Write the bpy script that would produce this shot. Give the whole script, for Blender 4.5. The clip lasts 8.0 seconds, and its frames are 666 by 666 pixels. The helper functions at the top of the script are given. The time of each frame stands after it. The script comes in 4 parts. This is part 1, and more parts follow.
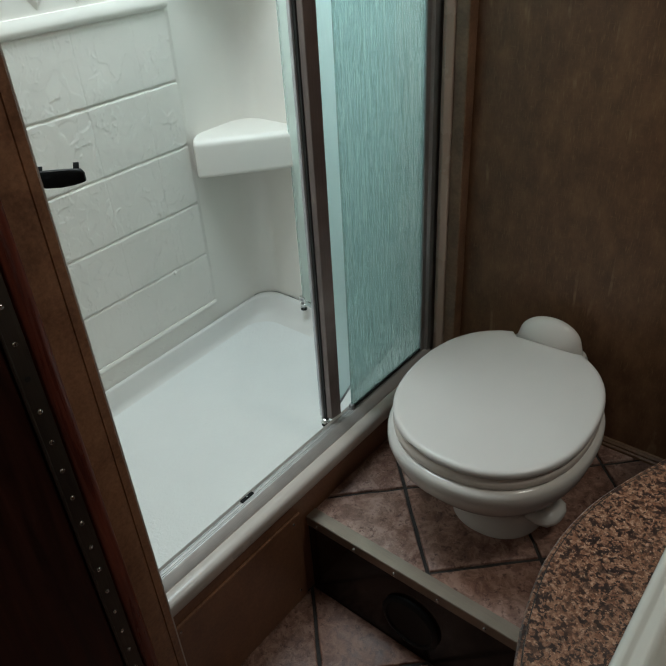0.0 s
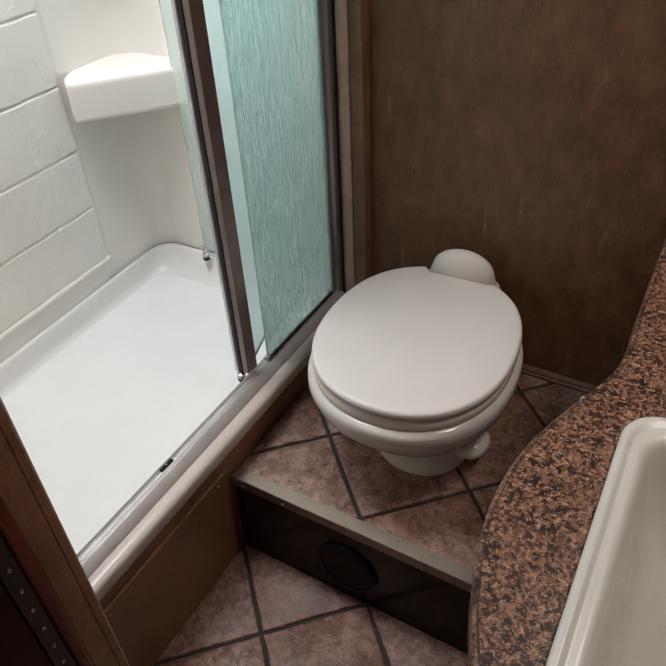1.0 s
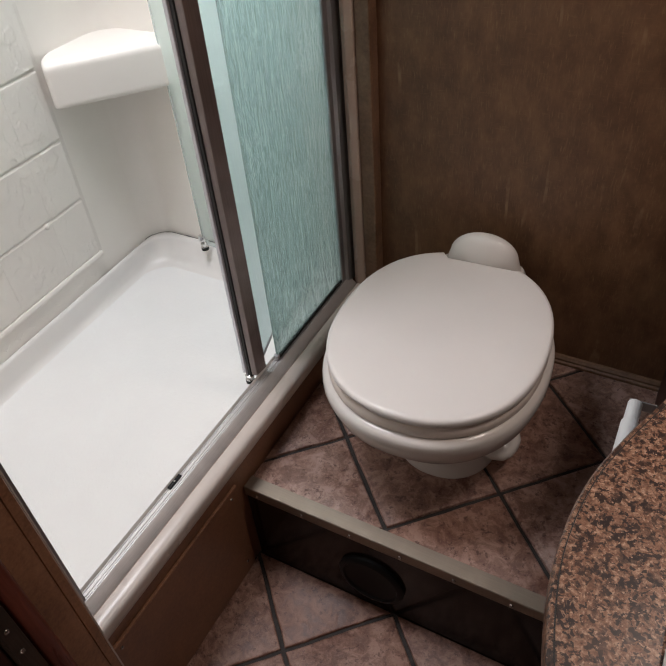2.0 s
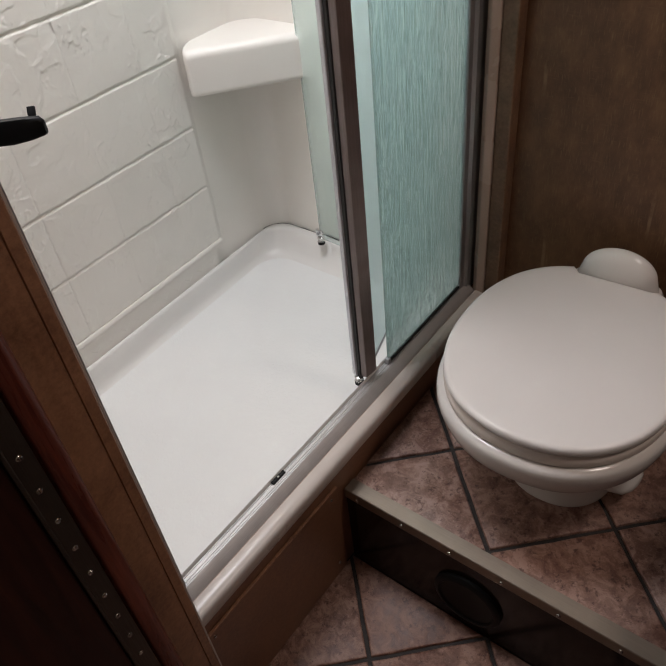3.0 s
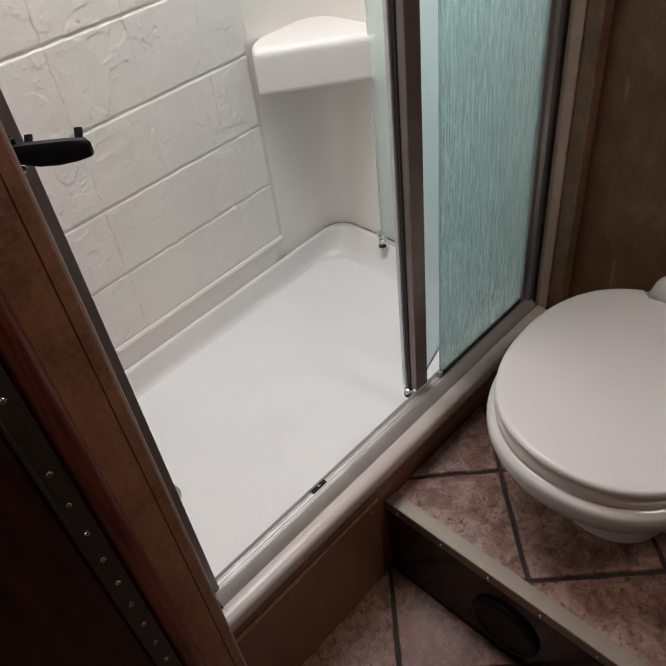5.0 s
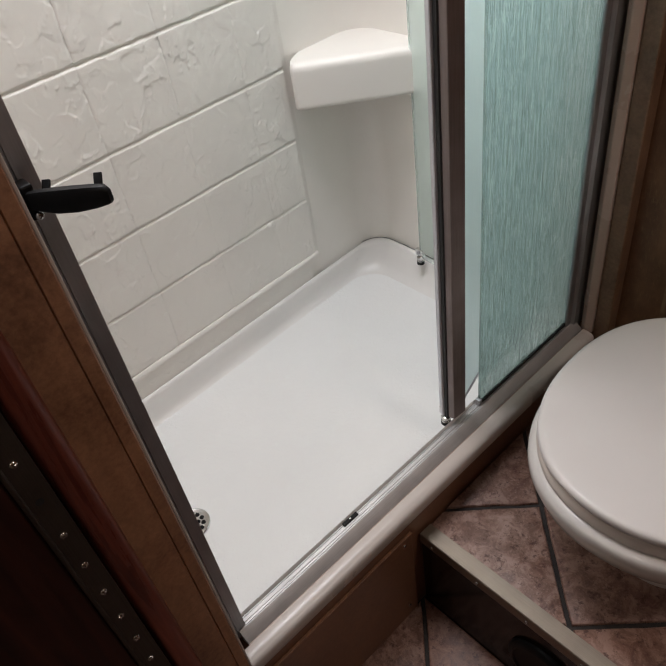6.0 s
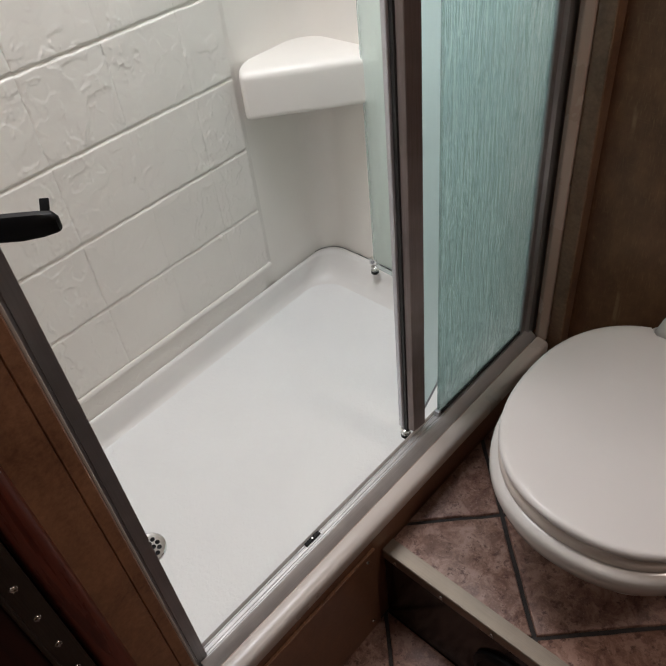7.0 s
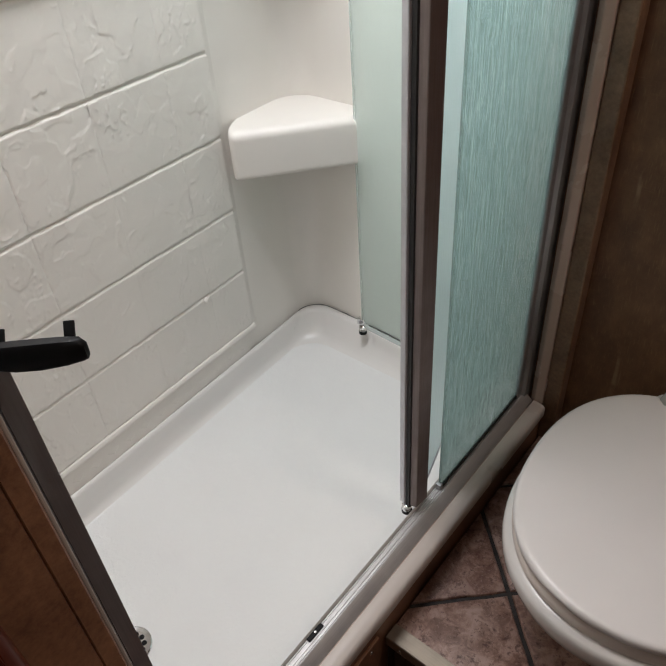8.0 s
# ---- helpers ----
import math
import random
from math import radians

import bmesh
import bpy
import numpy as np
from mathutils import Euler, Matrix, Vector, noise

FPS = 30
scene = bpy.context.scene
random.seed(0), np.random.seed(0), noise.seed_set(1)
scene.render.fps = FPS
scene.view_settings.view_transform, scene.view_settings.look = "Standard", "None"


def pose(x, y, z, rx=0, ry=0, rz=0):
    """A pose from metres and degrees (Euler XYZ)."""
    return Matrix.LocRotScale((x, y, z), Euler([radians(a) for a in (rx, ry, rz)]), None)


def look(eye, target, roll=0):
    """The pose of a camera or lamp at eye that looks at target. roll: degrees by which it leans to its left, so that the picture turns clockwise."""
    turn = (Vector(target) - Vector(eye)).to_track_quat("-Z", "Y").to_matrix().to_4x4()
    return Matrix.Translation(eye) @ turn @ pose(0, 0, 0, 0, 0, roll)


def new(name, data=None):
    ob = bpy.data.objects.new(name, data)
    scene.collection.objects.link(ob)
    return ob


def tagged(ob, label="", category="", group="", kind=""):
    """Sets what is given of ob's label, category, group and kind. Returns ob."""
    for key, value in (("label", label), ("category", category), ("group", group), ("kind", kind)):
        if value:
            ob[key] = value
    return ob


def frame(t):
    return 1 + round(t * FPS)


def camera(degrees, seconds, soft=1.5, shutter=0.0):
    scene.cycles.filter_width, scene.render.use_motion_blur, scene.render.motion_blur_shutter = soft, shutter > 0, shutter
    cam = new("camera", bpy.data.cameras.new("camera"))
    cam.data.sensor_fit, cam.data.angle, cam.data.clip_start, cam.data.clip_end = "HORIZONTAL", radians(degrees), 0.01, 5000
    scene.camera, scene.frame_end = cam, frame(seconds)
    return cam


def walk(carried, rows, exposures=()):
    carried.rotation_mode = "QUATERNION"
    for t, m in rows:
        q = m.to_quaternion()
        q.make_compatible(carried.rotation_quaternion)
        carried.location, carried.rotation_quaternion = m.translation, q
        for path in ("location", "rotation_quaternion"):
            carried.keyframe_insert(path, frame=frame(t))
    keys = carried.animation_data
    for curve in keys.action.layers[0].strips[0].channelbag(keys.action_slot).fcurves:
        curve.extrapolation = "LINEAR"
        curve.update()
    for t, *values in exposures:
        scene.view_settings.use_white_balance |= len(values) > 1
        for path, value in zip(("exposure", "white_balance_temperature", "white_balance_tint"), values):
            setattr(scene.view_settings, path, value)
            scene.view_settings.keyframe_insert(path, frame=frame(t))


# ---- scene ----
cam = camera(51.7, 8.0)
PATH = [
    (0, (0.766, -0.71, 1.36), (-0.325, 0.554, 0.259), -3.7),
    (0.5, (0.736, -0.699, 1.349), (-0.203, 0.614, 0.169), -3.0),
    (1, (0.716, -0.667, 1.335), (-0.097, 0.662, 0.08), -3.1),
    (1.2, (0.705, -0.645, 1.323), (-0.11, 0.668, 0.053), -3.6),
    (2.3, (0.608, -0.571, 1.311), (-0.164, 0.67, -0.054), -6.2),
    (2.5, (0.596, -0.568, 1.319), (-0.186, 0.635, -0.074), -6.0),
    (3, (0.575, -0.575, 1.31), (-0.423, 0.55, -0.009), -7.0),
    (3.5, (0.602, -0.558, 1.333), (-0.442, 0.547, 0.034), -9.9),
    (4, (0.596, -0.548, 1.324), (-0.443, 0.545, 0.011), -8.6),
    (4.5, (0.584, -0.536, 1.326), (-0.48, 0.515, -0.002), -8.5),
    (5, (0.567, -0.526, 1.327), (-0.557, 0.455, -0.005), -8.1),
    (6.5, (0.512, -0.466, 1.336), (-0.696, 0.427, 0.016), -10.3),
    (7, (0.494, -0.466, 1.335), (-0.601, 0.545, 0.001), -7.3),
    (7.5, (0.439, -0.482, 1.348), (-0.621, 0.619, 0.058), -5.3),
    (8, (0.384, -0.448, 1.348), (-0.652, 0.701, 0.08), -4.4),
]
EXPOSURES = [(0.0, -0.63, 5750, -6), (0.5, -0.36, 6000, 1), (1.0, -0.10, 6220, 9), (2.5, -0.20, 6330, 13), (3.0, -0.40, 6370, 13), (4.5, -0.42, 6350, 13), (6.5, -0.41, 6340, 12), (8.0, -0.47, 6320, 11)]
walk(cam, [(t, look(eye, target, roll)) for t, eye, target, roll in PATH], EXPOSURES)

# ---- light ----
world = bpy.data.worlds.new("world")
world.use_nodes = True
world.node_tree.nodes["Background"].inputs["Color"].default_value = (0.6, 0.7, 0.8, 1)
world.node_tree.nodes["Background"].inputs["Strength"].default_value = 0.03
scene.world = world


def area(name, m, sx, sy, watts, colour):
    lamp = bpy.data.lights.new(name, "AREA")
    lamp.shape, lamp.size, lamp.size_y, lamp.energy, lamp.color = "RECTANGLE", sx, sy, watts, colour
    ob = new(name, lamp)
    ob.matrix_world = m
    return ob


CEIL = 2.02
area("skylight_light", pose(-0.27, 0.08, CEIL - 0.03), 0.36, 0.42, 14.0, (0.985, 0.98, 1.0))
area("ceiling_lamp_glow", pose(1.07, 0.26, CEIL - 0.032), 0.23, 0.28, 7.2, (1.0, 0.86, 0.75))
# unseen fill added to brighten trim, skirt and floor; no known lamp
area("hallway_lamp_glow", pose(0.75, -1.35, CEIL - 0.032), 0.16, 0.10, 2.3, (1.0, 0.86, 0.74))


# ---- materials ----
class Mat:
    """A node material under construction."""

    def __init__(self, name, rough=0.5, metal=0.0, colour=(0.5, 0.5, 0.5), spec=0.5, coat=0.0):
        self.m = bpy.data.materials.new(name)
        self.m.use_nodes = True
        self.t = self.m.node_tree
        self.b = self.t.nodes["Principled BSDF"]
        self.put(self.b, "Base Color", (*colour, 1))
        self.put(self.b, "Roughness", rough)
        self.put(self.b, "Metallic", metal)
        self.put(self.b, "Specular IOR Level", spec)
        self.put(self.b, "Coat Weight", coat)

    def put(self, node, key, value):
        if isinstance(value, bpy.types.NodeSocket):
            self.t.links.new(value, node.inputs[key])
        else:
            node.inputs[key].default_value = value

    def coords(self, scale=(1, 1, 1), rot=(0, 0, 0), kind="Object"):
        c = self.t.nodes.new("ShaderNodeTexCoord")
        g = self.t.nodes.new("ShaderNodeMapping")
        g.inputs["Scale"].default_value, g.inputs["Rotation"].default_value = scale, rot
        self.t.links.new(c.outputs[kind], g.inputs["Vector"])
        return g.outputs["Vector"]

    def place(self, scale=(1, 1, 1)):
        c = self.t.nodes.new("ShaderNodeNewGeometry")
        g = self.t.nodes.new("ShaderNodeMapping")
        g.inputs["Scale"].default_value = scale
        self.t.links.new(c.outputs["Position"], g.inputs["Vector"])
        return g.outputs["Vector"]

    def noise(self, vec, scale, detail=4, rough=0.55, distort=0.0):
        n = self.t.nodes.new("ShaderNodeTexNoise")
        self.put(n, "Vector", vec), self.put(n, "Scale", scale), self.put(n, "Detail", detail)
        self.put(n, "Roughness", rough), self.put(n, "Distortion", distort)
        return n.outputs["Fac"]

    def cells(self, vec, scale, feature="F1", out="Distance"):
        n = self.t.nodes.new("ShaderNodeTexVoronoi")
        n.feature = feature
        self.put(n, "Vector", vec), self.put(n, "Scale", scale)
        return n.outputs[out]

    def ramp(self, fac, *stops):
        n = self.t.nodes.new("ShaderNodeValToRGB")
        e = n.color_ramp.elements
        while len(e) < len(stops):
            e.new(0.5)
        for k, (p, c) in zip(e, stops):
            k.position = p
            k.color = (*c, 1) if isinstance(c, tuple) else (c, c, c, 1)
        self.t.links.new(fac, n.inputs["Fac"])
        return n.outputs["Color"]

    def mix(self, fac, a, b, how="MIX"):
        n = self.t.nodes.new("ShaderNodeMix")
        n.data_type, n.blend_type = "RGBA", how
        for key, v in ((0, fac), (6, a), (7, b)):
            if isinstance(v, bpy.types.NodeSocket):
                self.t.links.new(v, n.inputs[key])
            else:
                n.inputs[key].default_value = (*v, 1) if isinstance(v, tuple) else v
        return n.outputs[2]

    def random(self):
        return self.t.nodes.new("ShaderNodeObjectInfo").outputs["Random"]

    def bump(self, height, strength, distance=0.001, under=None):
        n = self.t.nodes.new("ShaderNodeBump")
        self.put(n, "Height", height), self.put(n, "Strength", strength), self.put(n, "Distance", distance)
        if under:
            self.t.links.new(under, n.inputs["Normal"])
        self.t.links.new(n.outputs["Normal"], self.b.inputs["Normal"])
        return n.outputs["Normal"]


def white_gelcoat(name, rough, bump_scale, bump_strength, colour=(0.78, 0.79, 0.76)):
    k = Mat(name, rough, colour=colour)
    p = k.place()
    dirt = k.noise(p, 5, 5)
    k.put(k.b, "Base Color", k.ramp(dirt, (0.3, tuple(c * 0.95 for c in colour)), (0.7, colour)))
    k.put(k.b, "Roughness", k.ramp(k.noise(p, 11, 4), (0.3, rough * 0.85), (0.7, min(1, rough * 1.2))))
    k.bump(k.noise(p, bump_scale, 3), bump_strength, 0.001)
    return k.m


def pan_floor_material():
    k = Mat("pan_gelcoat", 0.22, colour=(0.8, 0.8, 0.78))
    p = k.place()
    k.put(k.b, "Base Color", k.ramp(k.noise(p, 6, 6), (0.25, (0.75, 0.75, 0.735)), (0.75, (0.79, 0.79, 0.775))))
    k.put(k.b, "Roughness", k.ramp(k.noise(p, 14, 4), (0.3, 0.11), (0.7, 0.16)))
    k.bump(k.noise(k.place((1, 0.75, 1)), 150, 2, 0.4, 0.8), 0.5, 0.0015)
    return k.m


def wood_look(name, dark, light, rough=0.45, scale=1.0):
    """Marbled brown paper-foil on panel and trim."""
    k = Mat(name, rough)
    p = k.place()
    big = k.noise(p, 14 * scale, 6, 0.65, 0.6)
    fine = k.noise(p, 160 * scale, 5, 0.7)
    c = k.mix(0.4, k.ramp(big, (0.32, dark), (0.68, light)), k.ramp(fine, (0.35, dark), (0.68, light)))
    k.put(k.b, "Base Color", c)
    k.put(k.b, "Roughness", k.ramp(big, (0.3, rough * 0.85), (0.7, rough * 1.15)))
    k.bump(fine, 0.06, 0.0006)
    return k.m


def wallpaper_material():
    k = Mat("brown_wallpaper", 0.5)
    p = k.place()
    cloud = k.noise(k.place((1, 1, 0.8)), 7, 6, 0.6, 0.3)
    blot = k.noise(k.place((1, 1, 0.55)), 26, 5, 0.65)
    weave = k.noise(k.place((1, 1, 0.12)), 420, 3, 0.6)
    weft = k.noise(k.place((0.1, 0.1, 1)), 420, 3, 0.6)
    base = k.ramp(cloud, (0.3, (0.098, 0.042, 0.019)), (0.72, (0.185, 0.091, 0.042)))
    base = k.mix(0.55, base, k.ramp(blot, (0.35, (0.066, 0.029, 0.014)), (0.5, (0.130, 0.063, 0.030)), (0.7, (0.225, 0.118, 0.056))))
    base = k.mix(k.ramp(weave, (0.56, 0.0), (0.78, 0.5)), base, (0.29, 0.175, 0.08))
    base = k.mix(k.ramp(weft, (0.6, 0.0), (0.82, 0.35)), base, (0.27, 0.16, 0.072))
    streak = k.noise(k.place((1, 1, 0.09)), 62, 2, 0.4)
    patch = k.noise(p, 17, 3, 0.6)
    gate = k.mix(1.0, k.ramp(streak, (0.665, 0.0), (0.72, 1.0)), k.ramp(patch, (0.47, 0.0), (0.62, 0.6)), "MULTIPLY")
    base = k.mix(gate, base, (0.30, 0.19, 0.10))
    k.put(k.b, "Base Color", base)
    k.put(k.b, "Roughness", k.ramp(blot, (0.3, 0.42), (0.7, 0.58)))
    k.bump(weave, 0.12, 0.0005)
    return k.m


def tile_material():
    """Glazed slate-look ceramic, each tile its own shade."""
    k = Mat("slate_tile", 0.45)
    r = k.random()
    c = k.t.nodes.new("ShaderNodeVectorMath")
    c.operation = "ADD"
    k.put(c, 0, k.place())
    g = k.t.nodes.new("ShaderNodeMath")
    g.operation, g.inputs[1].default_value = "MULTIPLY", 17.0
    k.t.links.new(r, g.inputs[0])
    k.t.links.new(g.outputs[0], c.inputs[1])
    p = c.outputs[0]
    cloud = k.noise(p, 9, 5, 0.6, 0.4)
    mid = k.noise(p, 38, 6, 0.7, 0.5)
    fine = k.noise(p, 260, 4, 0.7)
    base = k.ramp(cloud, (0.32, (0.17, 0.095, 0.07)), (0.5, (0.29, 0.21, 0.17)), (0.68, (0.40, 0.335, 0.295)))
    base = k.mix(0.55, base, k.ramp(mid, (0.40, (0.085, 0.042, 0.03)), (0.5, (0.25, 0.175, 0.14)), (0.60, (0.47, 0.395, 0.35))))
    base = k.mix(k.ramp(fine, (0.54, 0.0), (0.72, 0.5)), base, (0.50, 0.43, 0.385))
    base = k.mix(k.ramp(k.noise(p, 75, 4, 0.75), (0.55, 0.0), (0.64, 0.75)), base, (0.07, 0.036, 0.028))
    base = k.mix(1.0, base, k.ramp(r, (0.0, (0.80, 0.57, 0.49)), (0.5, (0.97, 0.77, 0.71)), (1.0, (1.12, 0.97, 0.94))), "MULTIPLY")
    k.put(k.b, "Base Color", base)
    k.put(k.b, "Roughness", k.ramp(mid, (0.3, 0.34), (0.7, 0.58)))
    n = k.bump(mid, 0.5, 0.003)
    k.bump(fine, 0.4, 0.0008, n)
    return k.m


def granite_material(name="granite_laminate", gain=0.82):
    k = Mat(name, 0.35)
    p = k.place()
    warp = k.noise(p, 26, 4, 0.6)
    sep = k.t.nodes.new("ShaderNodeSeparateColor")
    k.t.links.new(k.cells(p, 400, out="Color"), sep.inputs[0])
    a = k.ramp(k.noise(p, 175, 4, 0.66, 0.5), (0.38, (0.05, 0.027, 0.018)), (0.45, (0.19, 0.10, 0.06)), (0.55, (0.31, 0.20, 0.135)), (0.64, (0.58, 0.45, 0.34)))
    a = k.mix(0.3, a, k.ramp(sep.outputs[0], (0.12, (0.04, 0.025, 0.02)), (0.4, (0.19, 0.105, 0.065)), (0.7, (0.32, 0.195, 0.12)), (0.93, (0.52, 0.40, 0.29))))
    blot = k.noise(p, 105, 4, 0.64, 0.6)
    cluster = k.noise(p, 34, 3, 0.6, 0.3)
    a = k.mix(k.mix(1.0, k.ramp(blot, (0.515, 0.0), (0.55, 1.0)), k.ramp(cluster, (0.38, 0.25), (0.55, 1.0)), "MULTIPLY"), a, (0.028, 0.019, 0.02))
    blot2 = k.noise(p, 210, 2, 0.5, 0.3)
    a = k.mix(k.ramp(k.noise(k.place((1, 1, 1.3)), 400, 2, 0.5), (0.63, 0.0), (0.68, 0.8)), a, (0.60, 0.48, 0.36))
    a = k.mix(k.ramp(blot2, (0.55, 0.0), (0.59, 0.95)), a, (0.022, 0.014, 0.013))
    a = k.mix(k.ramp(warp, (0.5, 0.0), (0.7, 0.2)), a, (0.30, 0.16, 0.095))
    a = k.mix(1.0, a, (gain * 1.06, gain * 0.86, gain * 0.77), "MULTIPLY")
    k.put(k.b, "Base Color", a)
    k.put(k.b, "Roughness", k.ramp(blot, (0.3, 0.4), (0.7, 0.3)))
    return k.m


def metal_material(name, colour, rough, brushed=(1, 1, 0.02)):
    k = Mat(name, rough, 1.0, colour)
    g = k.noise(k.place(brushed), 900, 2, 0.5)
    k.put(k.b, "Roughness", k.ramp(g, (0.3, rough * 0.8), (0.7, min(1.0, rough * 1.25))))
    k.put(k.b, "Base Color", k.ramp(k.noise(k.place(), 22, 4), (0.3, tuple(c * 0.85 for c in colour)), (0.7, colour)))
    k.bump(g, 0.05, 0.0004)
    return k.m


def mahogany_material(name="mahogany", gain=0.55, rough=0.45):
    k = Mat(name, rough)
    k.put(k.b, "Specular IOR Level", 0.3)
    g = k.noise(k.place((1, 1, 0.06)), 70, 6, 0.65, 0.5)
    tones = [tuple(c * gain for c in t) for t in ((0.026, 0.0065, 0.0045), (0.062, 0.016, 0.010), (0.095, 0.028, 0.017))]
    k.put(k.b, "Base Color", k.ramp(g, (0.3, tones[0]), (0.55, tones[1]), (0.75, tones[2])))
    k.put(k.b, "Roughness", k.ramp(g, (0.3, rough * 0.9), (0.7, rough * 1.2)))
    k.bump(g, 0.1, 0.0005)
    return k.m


def glass_material(name, tint, rough, rain, haze, glow_tint=(0.8, 0.9, 0.88)):
    """Obscure glass: refracting, with a share of light scattered through it."""
    k = Mat(name, rough, colour=tint)
    k.put(k.b, "Transmission Weight", 1.0)
    k.put(k.b, "IOR", 1.45)
    if rain:
        v = k.place((1, 1, 0.055))
        a = k.noise(v, 250, 2, 0.45, 0.7)
        ridge = k.ramp(a, (0.38, tuple(c * 0.86 for c in tint)), (0.5, tint), (0.64, (0.92, 0.99, 0.97)))
        k.put(k.b, "Base Color", ridge)
        b = k.noise(k.place((1, 1, 0.1)), 130, 3, 0.5, 0.8)
        n = k.bump(k.ramp(a, (0.40, 0.0), (0.60, 1.0)), 0.75, 0.0032)
        n = k.bump(b, 0.5, 0.0032, n)
    else:
        n = k.bump(k.noise(k.place((1, 1, 0.15)), 180, 2), 0.3, 0.002)
    thru = k.t.nodes.new("ShaderNodeBsdfTranslucent")
    thru.inputs["Color"].default_value = (*glow_tint, 1)
    k.t.links.new(n, thru.inputs["Normal"])
    if rain:
        k.put(thru, "Color", k.ramp(a, (0.38, tuple(c * 0.91 for c in glow_tint)), (0.5, glow_tint), (0.64, tuple(min(1, c * 1.05) for c in glow_tint))))
    both = k.t.nodes.new("ShaderNodeMixShader")
    both.inputs[0].default_value = haze
    k.t.links.new(k.b.outputs[0], both.inputs[1])
    k.t.links.new(thru.outputs[0], both.inputs[2])
    k.t.links.new(both.outputs[0], k.t.nodes["Material Output"].inputs["Surface"])
    return k.m


def plain(name, colour, rough, metal=0.0, vary=0.1, scale=30, bump=0.03, spec=0.5):
    k = Mat(name, rough, metal, colour)
    k.put(k.b, "Specular IOR Level", spec)
    n = k.noise(k.place(), scale, 5)
    k.put(k.b, "Base Color", k.ramp(n, (0.3, tuple(c * (1 - vary) for c in colour)), (0.7, tuple(min(1, c * (1 + vary * 0.5)) for c in colour))))
    k.bump(n, bump, 0.0006)
    return k.m


GEL = white_gelcoat("surround_gelcoat", 0.38, 60, 0.05, (0.80, 0.765, 0.71))
PAN = pan_floor_material()
# same gelcoat as the pan; warm bounce and cove shade set in its colour
RIM = white_gelcoat("rim_gelcoat_bounce", 0.32, 60, 0.03, (0.74, 0.72, 0.69))
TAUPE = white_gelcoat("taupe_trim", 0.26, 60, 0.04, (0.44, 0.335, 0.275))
# white lip, its colour lowered and browned for shade at the sill
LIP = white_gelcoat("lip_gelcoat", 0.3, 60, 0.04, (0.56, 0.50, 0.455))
WALLPAPER = wallpaper_material()
FOIL = wood_look("brown_foil_trim", (0.09, 0.046, 0.025), (0.25, 0.145, 0.083))
# brown foil again, lifted and warmed for the light on the left trim
LITFOIL = wood_look("lit_foil_trim", (0.13, 0.058, 0.031), (0.42, 0.22, 0.12))
SKIRT = wood_look("skirt_panel", (0.14, 0.064, 0.035), (0.27, 0.134, 0.075), 0.36)
TILE = tile_material()
GROUT = plain("grey_grout", (0.04, 0.034, 0.031), 0.85, vary=0.35, scale=120, bump=0.3)
GRANITE = granite_material()
EDGE = granite_material("granite_edge", 0.72)
SEAM = plain("black_seam", (0.02, 0.018, 0.016), 0.5)
SILVER = metal_material("satin_aluminium", (0.66, 0.66, 0.69), 0.58, (1, 0.02, 1))
PEWTER = metal_material("pewter_aluminium", (0.47, 0.47, 0.48), 0.5)
SILL = metal_material("sill_aluminium", (0.58, 0.565, 0.555), 0.55, (1, 0.02, 1))
BRONZE = metal_material("bronze_stile", (0.34, 0.29, 0.28), 0.55)
CHROME = metal_material("chrome", (0.75, 0.75, 0.74), 0.15)
STRIP = metal_material("olive_metal_strip", (0.33, 0.28, 0.225), 0.48, (0.02, 1, 1))
HINGE = metal_material("dark_hinge_metal", (0.13, 0.112, 0.095), 0.5)
RUBBER = plain("black_rubber", (0.012, 0.012, 0.012), 0.6)
BLACK = plain("black_plastic", (0.005, 0.005, 0.005), 0.5, spec=0.2)
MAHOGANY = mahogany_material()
# same mahogany as the door, its colour raised for light on the casing
CASING_LIT = mahogany_material("satin_mahogany_lit", 2.6, 0.28)
KICK = plain("dark_gloss_laminate", (0.012, 0.006, 0.004), 0.14, vary=0.2, scale=8, bump=0.01, spec=0.17)
PORCELAIN = white_gelcoat("toilet_porcelain", 0.14, 20, 0.01, (0.74, 0.70, 0.66))
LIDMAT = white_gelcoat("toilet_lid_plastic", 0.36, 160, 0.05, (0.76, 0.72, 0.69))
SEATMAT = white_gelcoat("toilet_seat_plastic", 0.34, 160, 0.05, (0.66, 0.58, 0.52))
SINK = white_gelcoat("bone_sink_plastic", 0.25, 30, 0.03, (0.66, 0.65, 0.60))
WHITE = white_gelcoat("white_plastic", 0.35, 80, 0.03, (0.78, 0.78, 0.78))
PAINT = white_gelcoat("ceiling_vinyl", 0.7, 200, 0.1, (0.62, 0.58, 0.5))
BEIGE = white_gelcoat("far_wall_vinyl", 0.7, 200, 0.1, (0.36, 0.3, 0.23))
RAIN = glass_material("rain_glass", (0.80, 0.94, 0.92), 0.05, True, 0.26, (0.68, 0.84, 0.81))
LEAF = glass_material("leaf_glass", (0.84, 0.96, 0.955), 0.3, False, 0.25, (0.70, 0.86, 0.86))
FROST = glass_material("frosted_glass", (0.88, 0.935, 0.915), 0.5, False, 0.6, (0.80, 0.86, 0.84))
CLEAR = glass_material("clear_vinyl", (0.9, 0.95, 0.94), 0.15, False, 0.3)


